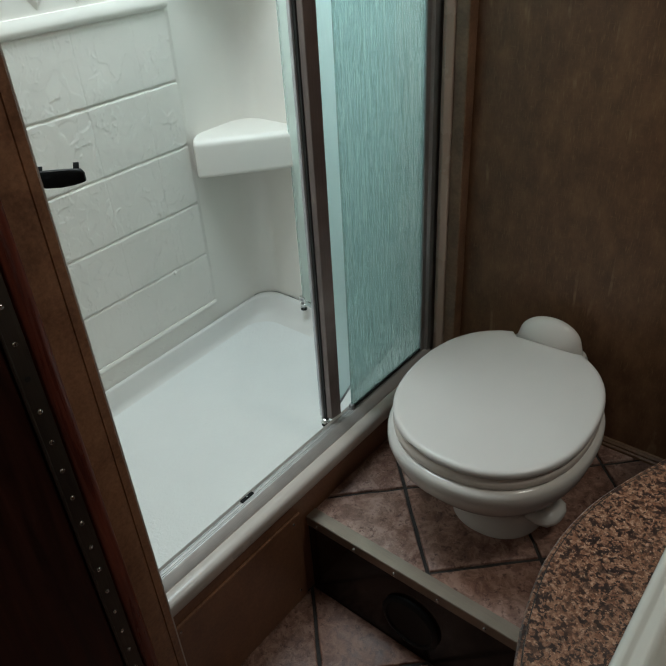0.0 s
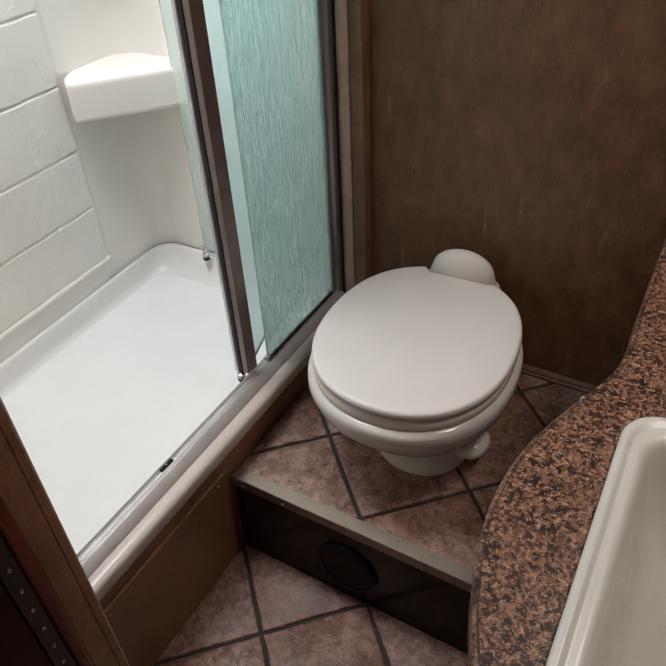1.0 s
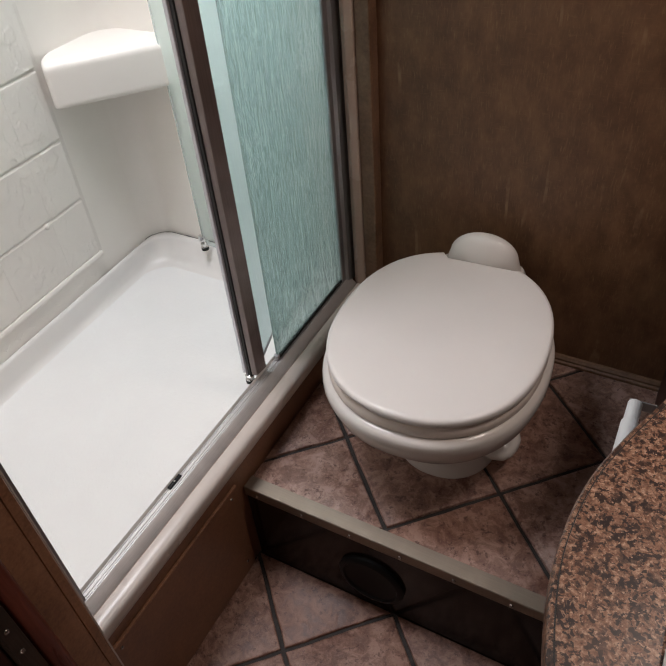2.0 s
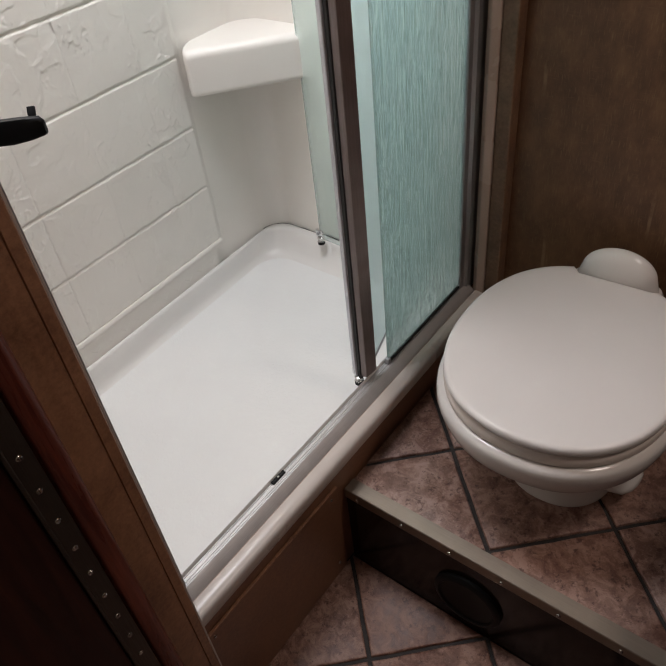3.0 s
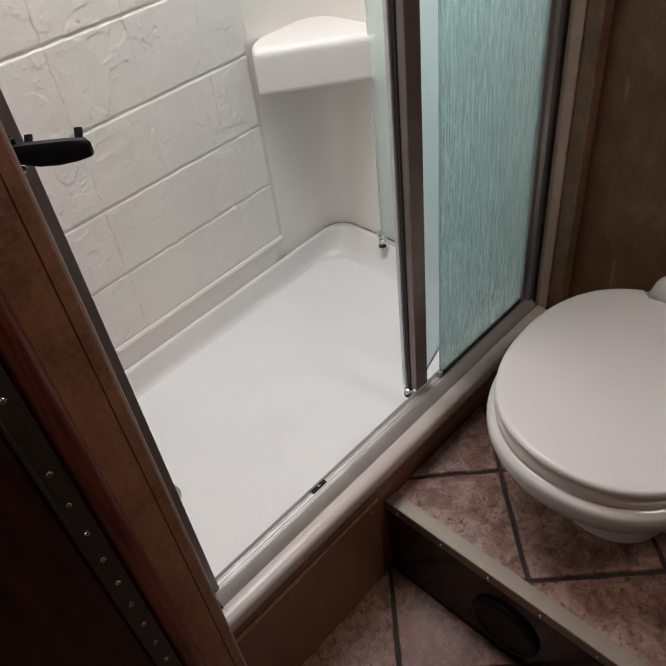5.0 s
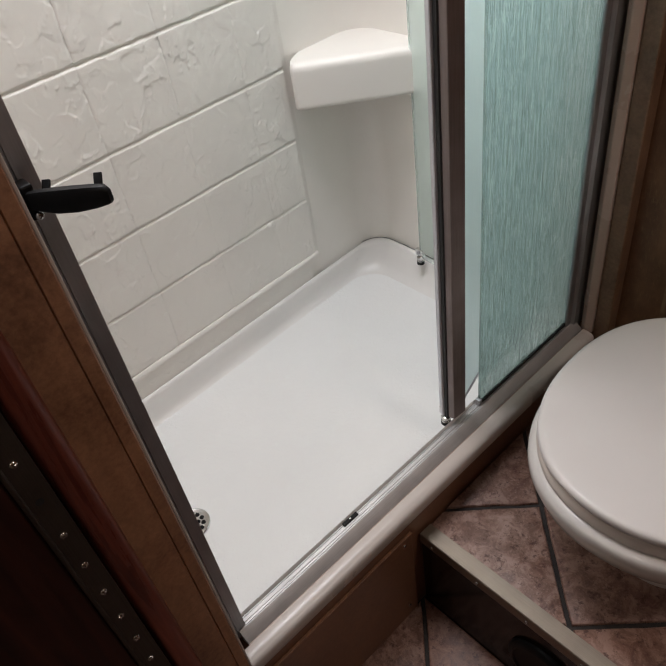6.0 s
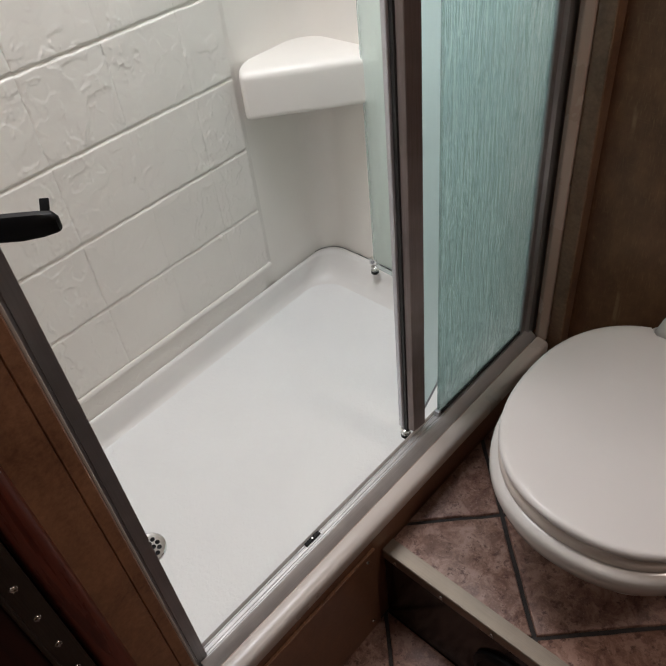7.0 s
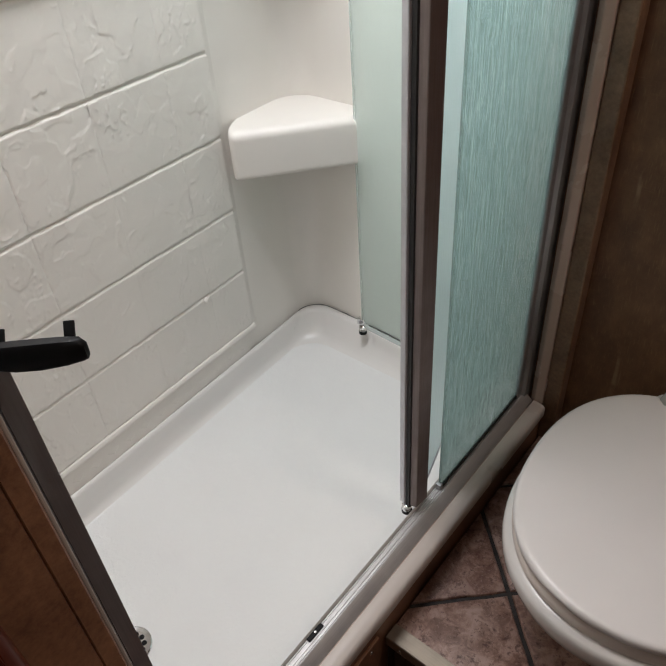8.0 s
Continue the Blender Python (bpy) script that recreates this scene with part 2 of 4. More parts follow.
# ---- mesh helpers ----
def part(name, bm, material, parent=None, label="", smooth=None):
    """Links a bmesh as one mesh object, under a thing or a part."""
    bmesh.ops.recalc_face_normals(bm, faces=bm.faces)
    me = bpy.data.meshes.new(name)
    bm.to_mesh(me)
    bm.free()
    me.materials.append(material)
    if smooth:
        me.shade_smooth()
        me.set_sharp_from_angle(angle=radians(smooth))
    ob = new(name, me)
    if parent:
        ob.parent = parent
        ob.matrix_parent_inverse = parent.matrix_world.inverted()
    if label:
        ob["label"] = label
    return ob


def thing(name, at, label, category, kind="", group="", turn=0):
    ob = new(name)
    ob.empty_display_size = 0.05
    ob.matrix_world = pose(*at, 0, 0, turn)
    return tagged(ob, label, category, group, kind)


def box(x0, x1, y0, y1, z0, z1, bevel=0.0, seg=2, bm=None):
    bm = bm or bmesh.new()
    v = bmesh.ops.create_cube(bm, size=1)["verts"]
    bmesh.ops.transform(bm, verts=v, matrix=Matrix.Translation(((x0 + x1) / 2, (y0 + y1) / 2, (z0 + z1) / 2)) @ Matrix.Diagonal((x1 - x0, y1 - y0, z1 - z0, 1)))
    if bevel:
        edges = list({e for w in v for e in w.link_edges})
        bmesh.ops.bevel(bm, geom=edges, offset=bevel, segments=seg, affect="EDGES", profile=0.5)
    return bm


def prism(outline, lo, hi, axis="z", bevel=0.0, seg=2, bm=None):
    """A polygon in the plane across axis, pulled from lo to hi."""
    bm = bm or bmesh.new()

    def spot(a, b, c):
        return {"z": (a, b, c), "y": (a, c, b), "x": (c, a, b)}[axis]

    low = [bm.verts.new(spot(a, b, lo)) for a, b in outline]
    top = [bm.verts.new(spot(a, b, hi)) for a, b in outline]
    n = len(low)
    made = [bm.faces.new(low[::-1]), bm.faces.new(top)]
    made += [bm.faces.new((low[i], low[(i + 1) % n], top[(i + 1) % n], top[i])) for i in range(n)]
    bmesh.ops.recalc_face_normals(bm, faces=made)
    if bevel:
        edges = list(set(made[0].edges) | set(made[1].edges))
        bmesh.ops.bevel(bm, geom=edges, offset=bevel, segments=seg, affect="EDGES", profile=0.5)
    return bm


def loft(rings, cap_low=True, cap_high=True, bm=None, closed=True):
    """Skins a row of rings of equal length."""
    bm = bm or bmesh.new()
    rows = [[bm.verts.new(p) for p in ring] for ring in rings]
    n = len(rows[0])
    for a, b in zip(rows, rows[1:]):
        for i in range(n if closed else n - 1):
            j = (i + 1) % n
            bm.faces.new((a[i], a[j], b[j], b[i]))
    if cap_low:
        bm.faces.new(rows[0][::-1])
    if cap_high:
        bm.faces.new(rows[-1])
    return bm


def tube(p, q, r, sides=16, bm=None, r2=None):
    bm = bm or bmesh.new()
    p, q = Vector(p), Vector(q)
    d = q - p
    v = bmesh.ops.create_cone(bm, cap_ends=True, segments=sides, radius1=r, radius2=r if r2 is None else r2, depth=d.length)["verts"]
    bmesh.ops.transform(bm, verts=v, matrix=Matrix.Translation((p + q) / 2) @ d.to_track_quat("Z", "Y").to_matrix().to_4x4())
    return bm


def rounded(corners, radius, n=8):
    """A polygon with round corners, as a list of points."""
    out = []
    m = len(corners)
    for i in range(m):
        p, a, b = Vector(corners[i]), Vector(corners[i - 1]), Vector(corners[(i + 1) % m])
        u, w = (a - p).normalized(), (b - p).normalized()
        half = u.angle(w) / 2
        d = radius / math.tan(half)
        s, e = p + u * d, p + w * d
        mid = p + (u + w).normalized() * (radius / math.sin(half))
        a0, a1 = math.atan2(*(s - mid).yx), math.atan2(*(e - mid).yx)
        turn = (a1 - a0 + math.pi) % (2 * math.pi) - math.pi
        out += [(mid.x + radius * math.cos(a0 + turn * k / n), mid.y + radius * math.sin(a0 + turn * k / n)) for k in range(n + 1)]
    return out


def screw(parent, at, axis, r=0.0035, name="screw"):
    """A small domed screw with a cross slot, its head towards axis."""
    bm = bmesh.new()
    v = bmesh.ops.create_uvsphere(bm, u_segments=14, v_segments=8, radius=r)["verts"]
    bmesh.ops.scale(bm, verts=v, vec=(1, 1, 0.55))
    box(-r * 0.75, r * 0.75, -r * 0.13, r * 0.13, r * 0.35, r * 0.58, bm=bm)
    box(-r * 0.13, r * 0.13, -r * 0.75, r * 0.75, r * 0.35, r * 0.58, bm=bm)
    turn = Matrix.Rotation(random.uniform(0, 1.5), 4, "Z")
    m = Matrix.Translation(at) @ Vector(axis).to_track_quat("Z", "Y").to_matrix().to_4x4() @ turn
    bmesh.ops.transform(bm, verts=bm.verts, matrix=m)
    return part(name, bm, CHROME, parent, "small chrome cross-head screw", 50)


# ---- the large structure ----
WALL_Y = 0.578     # brown wall behind the toilet
STEP_Z = 0.235     # top of the raised platform
SOUTH = -1.7
EAST = 1.22

floor = tagged(part("floor", box(0.0, EAST, SOUTH, 0.02, -0.05, -0.006), GROUT), "grey grout bed under square slate-look floor tiles", "floor", kind="structure")
platform = tagged(part("platform", box(0.047, EAST, 0.006, WALL_Y, -0.006, STEP_Z - 0.006), GROUT), "raised tiled platform that carries the toilet", "platform", kind="structure")
tagged(part("wall_north", box(0.042, EAST, WALL_Y, WALL_Y + 0.05, 0.0, CEIL), WALLPAPER), "brown mottled wallpaper wall behind the toilet", "wall", kind="structure")
tagged(part("wall_east", box(EAST, EAST + 0.05, SOUTH, WALL_Y + 0.05, -0.05, CEIL), WALLPAPER), "brown mottled wallpaper wall beside the vanity", "wall", kind="structure")
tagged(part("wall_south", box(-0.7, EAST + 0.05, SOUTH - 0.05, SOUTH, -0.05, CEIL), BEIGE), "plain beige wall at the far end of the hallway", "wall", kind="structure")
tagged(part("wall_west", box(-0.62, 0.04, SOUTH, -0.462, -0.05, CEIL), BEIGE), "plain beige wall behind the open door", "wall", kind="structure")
tagged(part("ceiling", box(0.0, EAST + 0.05, SOUTH - 0.05, WALL_Y + 0.05, CEIL, CEIL + 0.04), PAINT), "plain off-white vinyl ceiling", "ceiling", kind="structure")
bm = box(-0.62, -0.46, -0.475, 0.62, CEIL, CEIL + 0.04)
box(-0.08, 0.0, -0.475, 0.62, CEIL, CEIL + 0.04, bm=bm)
box(-0.46, -0.08, -0.475, -0.14, CEIL, CEIL + 0.04, bm=bm)
box(-0.46, -0.08, 0.30, 0.62, CEIL, CEIL + 0.04, bm=bm)
tagged(part("shower_ceiling", bm, PAINT), "off-white shower ceiling with a skylight opening", "ceiling", kind="structure")
tagged(part("wall_over_shower", box(-0.012, 0.03, -0.475, WALL_Y + 0.05, 1.86, CEIL), FOIL), "brown wall strip above the shower opening", "wall", kind="structure")

# skylight dome over the shower
sky = thing("skylight", (-0.27, 0.08, CEIL), "frosted acrylic skylight dome above the shower", "skylight")
rings = []
for k in range(7):
    a = k / 6 * math.pi / 2
    s = math.cos(a) * 0.97 + 0.03
    rings.append([(-0.27 + x * s, 0.08 + y * s, CEIL + 0.01 + 0.07 * math.sin(a)) for x, y in rounded([(-0.18, -0.21), (0.18, -0.21), (0.18, 0.21), (-0.18, 0.21)], 0.04, 5)])
part("dome", loft(rings, cap_low=False), WHITE, sky, smooth=60)
bm = bmesh.new()
for x0, x1, y0, y1 in ((-0.47, -0.45, -0.15, 0.31), (-0.09, -0.07, -0.15, 0.31), (-0.45, -0.09, -0.15, -0.13), (-0.45, -0.09, 0.29, 0.31)):
    box(x0, x1, y0, y1, CEIL - 0.012, CEIL + 0.012, 0.003, bm=bm)
part("frame", bm, WHITE, sky)

# ceiling lamp of the bathroom, and one added unseen for the hallway fill
for x, y, hx, hy, where in ((1.07, 0.26, 0.120, 0.145, "over the vanity"), (0.75, -1.35, 0.085, 0.055, "added unseen in the hallway as fill")):
    lamp = thing("ceiling_lamp", (x, y, CEIL), "flat rectangular ceiling lamp with a white rim " + where, "lamp", group="ceiling lamps")
    bm = bmesh.new()
    for x0, x1, y0, y1 in ((-hx - 0.015, -hx, -hy - 0.015, hy + 0.015), (hx, hx + 0.015, -hy - 0.015, hy + 0.015), (-hx, hx, -hy - 0.015, -hy), (-hx, hx, hy, hy + 0.015)):
        box(x + x0, x + x1, y + y0, y + y1, CEIL - 0.03, CEIL, 0.003, bm=bm)
    part("rim", bm, WHITE, lamp)
    part("base", box(x - hx, x + hx, y - hy, y + hy, CEIL - 0.012, CEIL), WHITE, lamp)

# ---- shower surround ----
def back_x(y):
    """Face of the smooth back wall of the shower."""
    return -0.541 - 0.035 * (y - 0.1)


END_Y = 0.530
surround = thing("shower_surround", (-0.541, 0.1, 0.0), "white moulded shower wall with stone-look tile relief", "shower wall", "structure", turn=2.0)
inner = [(back_x(-0.46), -0.46), (back_x(-0.2), -0.2), (back_x(0.2), 0.2), (back_x(0.42), 0.42)]
r = 0.060
cx, cy = back_x(0.45) + r, END_Y - r
inner += [(cx - r * math.cos(a), cy + r * math.sin(a)) for a in [math.pi / 2 * k / 12 for k in range(13)]]
inner += [(-0.3, END_Y), (-0.15, END_Y), (-0.013, END_Y)]
outer = [(-0.6, -0.46), (-0.6, -0.2), (-0.6, 0.2), (-0.6, 0.42)] + [(-0.6, 0.5)] * 6 + [(-0.6, 0.6)] * 7 + [(-0.3, 0.6), (-0.15, 0.6), (-0.013, 0.6)]
rings = [[(x, y, z) for x, y in inner] + [(x, y, z) for x, y in outer[::-1]] for z in (0.30, 0.7, 1.2, 1.7, CEIL)]
bm = loft(rings)
bmesh.ops.remove_doubles(bm, verts=bm.verts, dist=1e-5)
part("wall_shell", bm, GEL, surround, smooth=40)
part("wall_shell", box(-0.6, -0.013, -0.475, -0.455, 0.30, CEIL), GEL, surround)

# local frame of the back wall: y along the wall, x out of it, turned by two degrees
BACK = Matrix.Translation((-0.541, 0.1, 0)) @ Matrix.Rotation(radians(2.0), 4, "Z")


def on_back(bm):
    bmesh.ops.transform(bm, verts=bm.verts, matrix=BACK)
    return bm


ROWS_Z = [0.419, 0.559, 0.700, 0.847, 0.996, 1.147]
COLS_Y = [-0.378, -0.228, -0.078, 0.073, 0.222, 0.318]
part("panel", on_back(prism([(-0.004, -0.50), (0.0045, -0.50), (0.0045, 0.2185), (-0.004, 0.245)], 0.413, 1.32)), GEL, surround)


def stone_tile(y0, y1, z0, z1, seed):
    """One moulded stone-look tile: chipped edges, cracks and pits in low relief."""
    ny, nz = max(8, int((y1 - y0) / 0.0017)), max(8, int((z1 - z0) / 0.0017))
    off = Vector((seed * 7.3, seed * 3.1, seed * 1.7))
    verts, faces = [], []
    for j in range(nz + 1):
        for i in range(ny + 1):
            y, z = y0 + (y1 - y0) * i / ny, z0 + (z1 - z0) * j / nz
            p = Vector((y, z, 0)) * 1.0 + off
            h = 0.0006 * noise.noise(p * 13) + 0.00012 * noise.noise(p * 60)
            # cleft slate: thin broken steps, stronger in some patches
            warp = noise.noise_vector(p * 38) * 0.010 + noise.noise_vector(p * 110) * 0.0032
            q = p + warp
            patch = noise.noise(Vector((p.x * 16, p.y * 10, 2.2)))
            gate = max(0.0, min(1.0, patch * 3.2 + 0.15))
            h += 0.00042 * gate * math.tanh(noise.noise(Vector((q.x * 30, q.y * 20, 3.3))) * 45)
            h += 0.0002 * max(0.0, min(1.0, 0.4 - patch * 2.5)) * math.tanh(noise.noise(Vector((q.x * 44, q.y * 36, 9.7))) * 40)
            nick = noise.noise(Vector((p.x * 170, p.y * 120, 5.5)))
            if nick > 0.3 and patch > 0.1:
                h += 0.0007 * min(1.0, (nick - 0.3) * 6) * min(1.0, (patch - 0.1) * 5)
            vein = 1 - abs(noise.noise(Vector((q.x * 24, q.y * 7, 6.1)))) * 30
            if vein > 0:
                h += 0.0014 * vein * max(0.0, noise.noise(Vector((p.x * 90, p.y * 170, 1.9))) + 0.15)
            edge_z = min(z - z0, z1 - z) + 0.0012 * noise.noise(p * 55)
            edge_y = min(y - y0, y1 - y) + 0.0026 * noise.noise(p * 120)
            low = 0.25 if z0 < 0.42 and z - z0 < 0.05 else 1.0
            h -= 0.0046 * low * max(0, 1 - edge_z / 0.0040)
            joint = 0.0010 if (abs(y0 + 0.078) < 0.01 and y - y0 < 0.05) or (abs(y1 + 0.078) < 0.01 and y1 - y < 0.05) else 0.0006
            h -= joint * max(0, 1 - edge_y / 0.003)
            verts.append((0.0078 + max(h, -0.0045), y - 0.1, z))
    n = ny + 1
    for j in range(nz):
        for i in range(ny):
            a = j * n + i
            faces.append((a, a + 1, a + n + 1, a + n))
    me = bpy.data.meshes.new("tile")
    me.from_pydata(verts, [], faces)
    me.materials.append(GEL)
    me.shade_smooth()
    ob = new("tile", me)
    ob.parent = surround
    return ob


k = 0
for z0, z1 in zip(ROWS_Z, ROWS_Z[1:]):
    for y0, y1 in zip(COLS_Y, COLS_Y[1:]):
        k += 1
        stone_tile(y0, y1, z0, z1, k)

# lower sill bead, frieze below it, upper moulding and diamond frieze
bead = [(0.0, 0.406), (0.0115, 0.406), (0.0135, 0.4095), (0.0135, 0.414), (0.011, 0.418), (0.0, 0.4185)]


def wall_bar(profile, y0, y1, name):
    """A moulding of constant section along the back wall."""
    bm = loft([[(x, y - 0.1, z) for x, z in profile] for y in (y0, y1)])
    return part(name, on_back(bm), GEL, surround, smooth=50)


wall_bar(bead, -0.44, 0.322, "sill_bead")
wall_bar([(0.0, 0.3440), (0.0055, 0.3480), (0.0075, 0.385), (0.0085, 0.405), (0.0, 0.405)], -0.44, 0.30, "frieze")
wall_bar([(0.0, 1.149), (0.010, 1.149), (0.0155, 1.154), (0.0165, 1.162), (0.013, 1.172), (0.010, 1.180), (0.0, 1.181)], -0.44, 0.322, "moulding")
wall_bar([(0.0, 1.292), (0.011, 1.292), (0.0155, 1.3), (0.013, 1.312), (0.0, 1.318)], -0.44, 0.322, "moulding")


def diamond(yc, zc, w, h, d, name, x0=0.0045):
    bm = bmesh.new()
    base = [bm.verts.new((x0, y - 0.1, z)) for y, z in ((yc - w, zc), (yc, zc - h), (yc + w, zc), (yc, zc + h))]
    up = [bm.verts.new((x0 + d, y - 0.1, z)) for y, z in ((yc - w * 0.72, zc), (yc, zc - h * 0.72), (yc + w * 0.72, zc), (yc, zc + h * 0.72))]
    bm.faces.new(up)
    for i in range(4):
        bm.faces.new((base[i], base[(i + 1) % 4], up[(i + 1) % 4], up[i]))
    return part(name, on_back(bm), GEL, surround)


for i in range(8):
    diamond(-0.33 + i * 0.088, 1.236, 0.04, 0.05, 0.005, "diamond_relief")
for i in range(17):
    diamond(-0.36 + i * 0.04, 0.380, 0.017, 0.012, 0.0009, "diamond_relief", 0.0066)

# small plug in the tile wall
bm = bmesh.new()
v = bmesh.ops.create_uvsphere(bm, u_segments=16, v_segments=10, radius=0.0065)["verts"]
bmesh.ops.transform(bm, verts=v, matrix=Matrix.Translation((-0.531, 0.204, 0.557)) @ Matrix.Diagonal((0.7, 1, 1, 1)))
part("plug", bm, GEL, surround, "small white moulded plug", 60)


def corner_shelf(zt, zb, name):
    """Triangular moulded shelf across the corner, lip rounded, face sloping back below."""
    left, right = Vector((-0.514, 0.3065)), Vector((-0.376, 0.474))
    d = (right - left).normalized()
    out = Vector((d.y, -d.x))
    rings = []
    prof = [(0.03, zt), (0.0175, zt - 0.0001)]
    prof += [(0.0165 - 0.016 * math.sin(t), zt - 0.016 * (1 - math.cos(t))) for t in [math.pi / 2 * k / 6 for k in range(1, 7)]]
    prof += [(0.0005, zt - 0.024), (0.0003, zb + 0.012)]
    prof += [(0.0003 + 0.009 * (1 - math.cos(t)), zb + 0.009 * (1 - math.sin(t))) for t in [math.pi / 2 * k / 4 for k in range(5)]]
    prof += [(0.02, zb), (0.03, zb)]
    for inset, z in prof:
        a = left - out * inset + d * 0.004
        b = right - out * inset
        cut = rounded([(back_x(0.37) - 0.004, 0.368 + inset * 0.5), (a.x - 0.003, a.y - 0.002 + inset * 0.3), (b.x + d.x * 0.034, b.y + d.y * 0.034), (-0.345, END_Y + 0.006), (back_x(0.53) - 0.01, END_Y + 0.006)], 0.010, 6)
        rings.append([(x, y, z) for x, y in cut])
    return part(name, loft(rings[::-1]), GEL, surround, smooth=60)


corner_shelf(0.862, 0.769, "corner_shelf")
corner_shelf(1.36, 1.275, "corner_shelf")

# ---- shower pan ----
pan = thing("shower_pan", (-0.27, 0.07, 0.2), "white glossy shower pan with a raised coved rim and drain", "shower pan")


def pan_ring(inset_back, inset_end, inset_front, inset_left, z, radius):
    c = [(-0.0095 - inset_front, -0.41 + inset_left), (-0.0095 - inset_front, END_Y - 0.001 - inset_end),
         (back_x(0.535) + 0.001 + inset_back, END_Y - 0.001 - inset_end), (back_x(-0.41) + 0.001 + inset_back, -0.41 + inset_left)]
    return [(x, y, z) for x, y in rounded(c, radius, 10)]


rings = [pan_ring(0, 0, 0, 0, 0.18, 0.05), pan_ring(0, 0, 0, 0, 0.345, 0.05), pan_ring(0.0035, 0.003, 0.001, 0.002, 0.3525, 0.052),
         pan_ring(0.0075, 0.009, 0.002, 0.004, 0.3555, 0.054), pan_ring(0.0115, 0.016, 0.003, 0.007, 0.3540, 0.056), pan_ring(0.0145, 0.022, 0.005, 0.010, 0.3465, 0.058),
         pan_ring(0.0175, 0.034, 0.008, 0.015, 0.328, 0.06), pan_ring(0.0225, 0.046, 0.011, 0.020, 0.311, 0.062), pan_ring(0.0285, 0.058, 0.014, 0.026, 0.3005, 0.064),
         pan_ring(0.0355, 0.068, 0.02, 0.034, 0.2962, 0.066), pan_ring(0.040, 0.082, 0.028, 0.045, 0.2942, 0.07), pan_ring(0.12, 0.15, 0.09, 0.08, 0.289, 0.06)]
drain_at = Vector((-0.250, -0.281))
low = [(drain_at.x + (x - drain_at.x) * 0.25, drain_at.y + (y - drain_at.y) * 0.12, 0.2825) for x, y, z in rings[-1]]
part("rim", loft(rings[:10], cap_high=False), RIM, pan, "white coved rim, tinted by warm bounce light", 50)
part("pan_floor", loft(rings[9:] + [low], cap_low=False), PAN, pan, "fine-textured white pan floor", 50)
drain = part("drain", loft([[(drain_at.x + rr * math.cos(a), drain_at.y + rr * math.sin(a), z) for a in [2 * math.pi * k / 32 for k in range(32)]]
                            for rr, z in ((0.0325, 0.2815), (0.0325, 0.2860), (0.031, 0.2868), (0.027, 0.2852), (0.024, 0.2845))]), CHROME, pan, "round steel strainer drain", 50)
for ring, count in ((0.0, 1), (0.0105, 6), (0.0198, 11)):
    for i in range(count):
        a = 2 * math.pi * i / count + ring * 20
        x, y = drain_at.x + ring * math.cos(a), drain_at.y + ring * math.sin(a)
        part("hole", tube((x, y, 0.2840), (x, y, 0.2851), 0.0042, 12), BLACK, drain)
# dark gap of old sealant along the end rim
line = [(-0.385, END_Y - 0.0025)] + [(x, y) for x, y, z in pan_ring(0.0018, 0.0018, 0, 0, 0.352, 0.052)[22:33]]
bm = bmesh.new()
for (x0, y0), (x1, y1) in zip(line, line[1:]):
    tube((x0, y0, 0.3515), (x1, y1, 0.3515), 0.0009, 8, bm)
tube((-0.462, END_Y - 0.0025, 0.3515), (-0.445, END_Y - 0.0025, 0.3515), 0.0017, 8, bm)
part("sealant_gap", bm, RUBBER, pan, "thin dark crack of aged sealant")
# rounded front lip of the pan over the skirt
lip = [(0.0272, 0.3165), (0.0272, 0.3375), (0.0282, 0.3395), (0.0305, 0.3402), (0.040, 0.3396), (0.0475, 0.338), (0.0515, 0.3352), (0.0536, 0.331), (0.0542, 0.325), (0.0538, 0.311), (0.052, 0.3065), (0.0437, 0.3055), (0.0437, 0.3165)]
part("front_lip", loft([[(x, y, z) for x, z in lip] for y in (-0.371, -0.1, 0.2, 0.534)]), LIP, pan, "smooth white rounded front lip, toned down for shade", 40)

# ---- skirt below the pan ----
tagged(part("skirt", box(-0.02, 0.043, -0.3775, 0.572, 0.0, 0.316), SKIRT), "dark brown skirt under the shower sill", "skirt", kind="structure")
board = thing("access_panel", (0.045, -0.2, 0.0), "brown access panel screwed on below the shower sill", "panel")
part("board", box(0.0434, 0.0475, -0.362, -0.022, 0.001, 0.262, 0.0012), SKIRT, board)
part("edge_strip", box(0.0436, 0.0492, -0.362, -0.022, 0.2622, 0.2672, 0.001), LITFOIL, board, "light brown edge strip")
for y, z in ((-0.042, 0.247), (-0.045, 0.035), (-0.348, 0.249), (-0.348, 0.035)):
    screw(board, (0.0478, y, z), (1, 0, 0))

# ---- shower frame: sill, jambs and the fixed pane ----
TOP = 1.86
frame_thing = thing("shower_enclosure", (0.0, 0.1, 0.33), "satin aluminium shower enclosure with a fixed rain glass pane", "shower enclosure")
sill = [(-0.0085, 0.330), (-0.0085, 0.3505), (-0.007, 0.352), (-0.0055, 0.352), (-0.005, 0.3508), (-0.0015, 0.3508), (-0.001, 0.3525), (0.0015, 0.3525),
        (0.002, 0.3512), (0.0045, 0.3512), (0.005, 0.3535), (0.0065, 0.3535), (0.0065, 0.330)]
part("sill_track", loft([[(x, y, z) for x, z in sill] for y in (-0.344, 0.52)]), SILL, frame_thing, "bright aluminium sill track with two grooves", 20)
face = [(0.0067, 0.330), (0.0067, 0.3525), (0.0085, 0.352), (0.0235, 0.3405), (0.0252, 0.338), (0.0252, 0.330)]
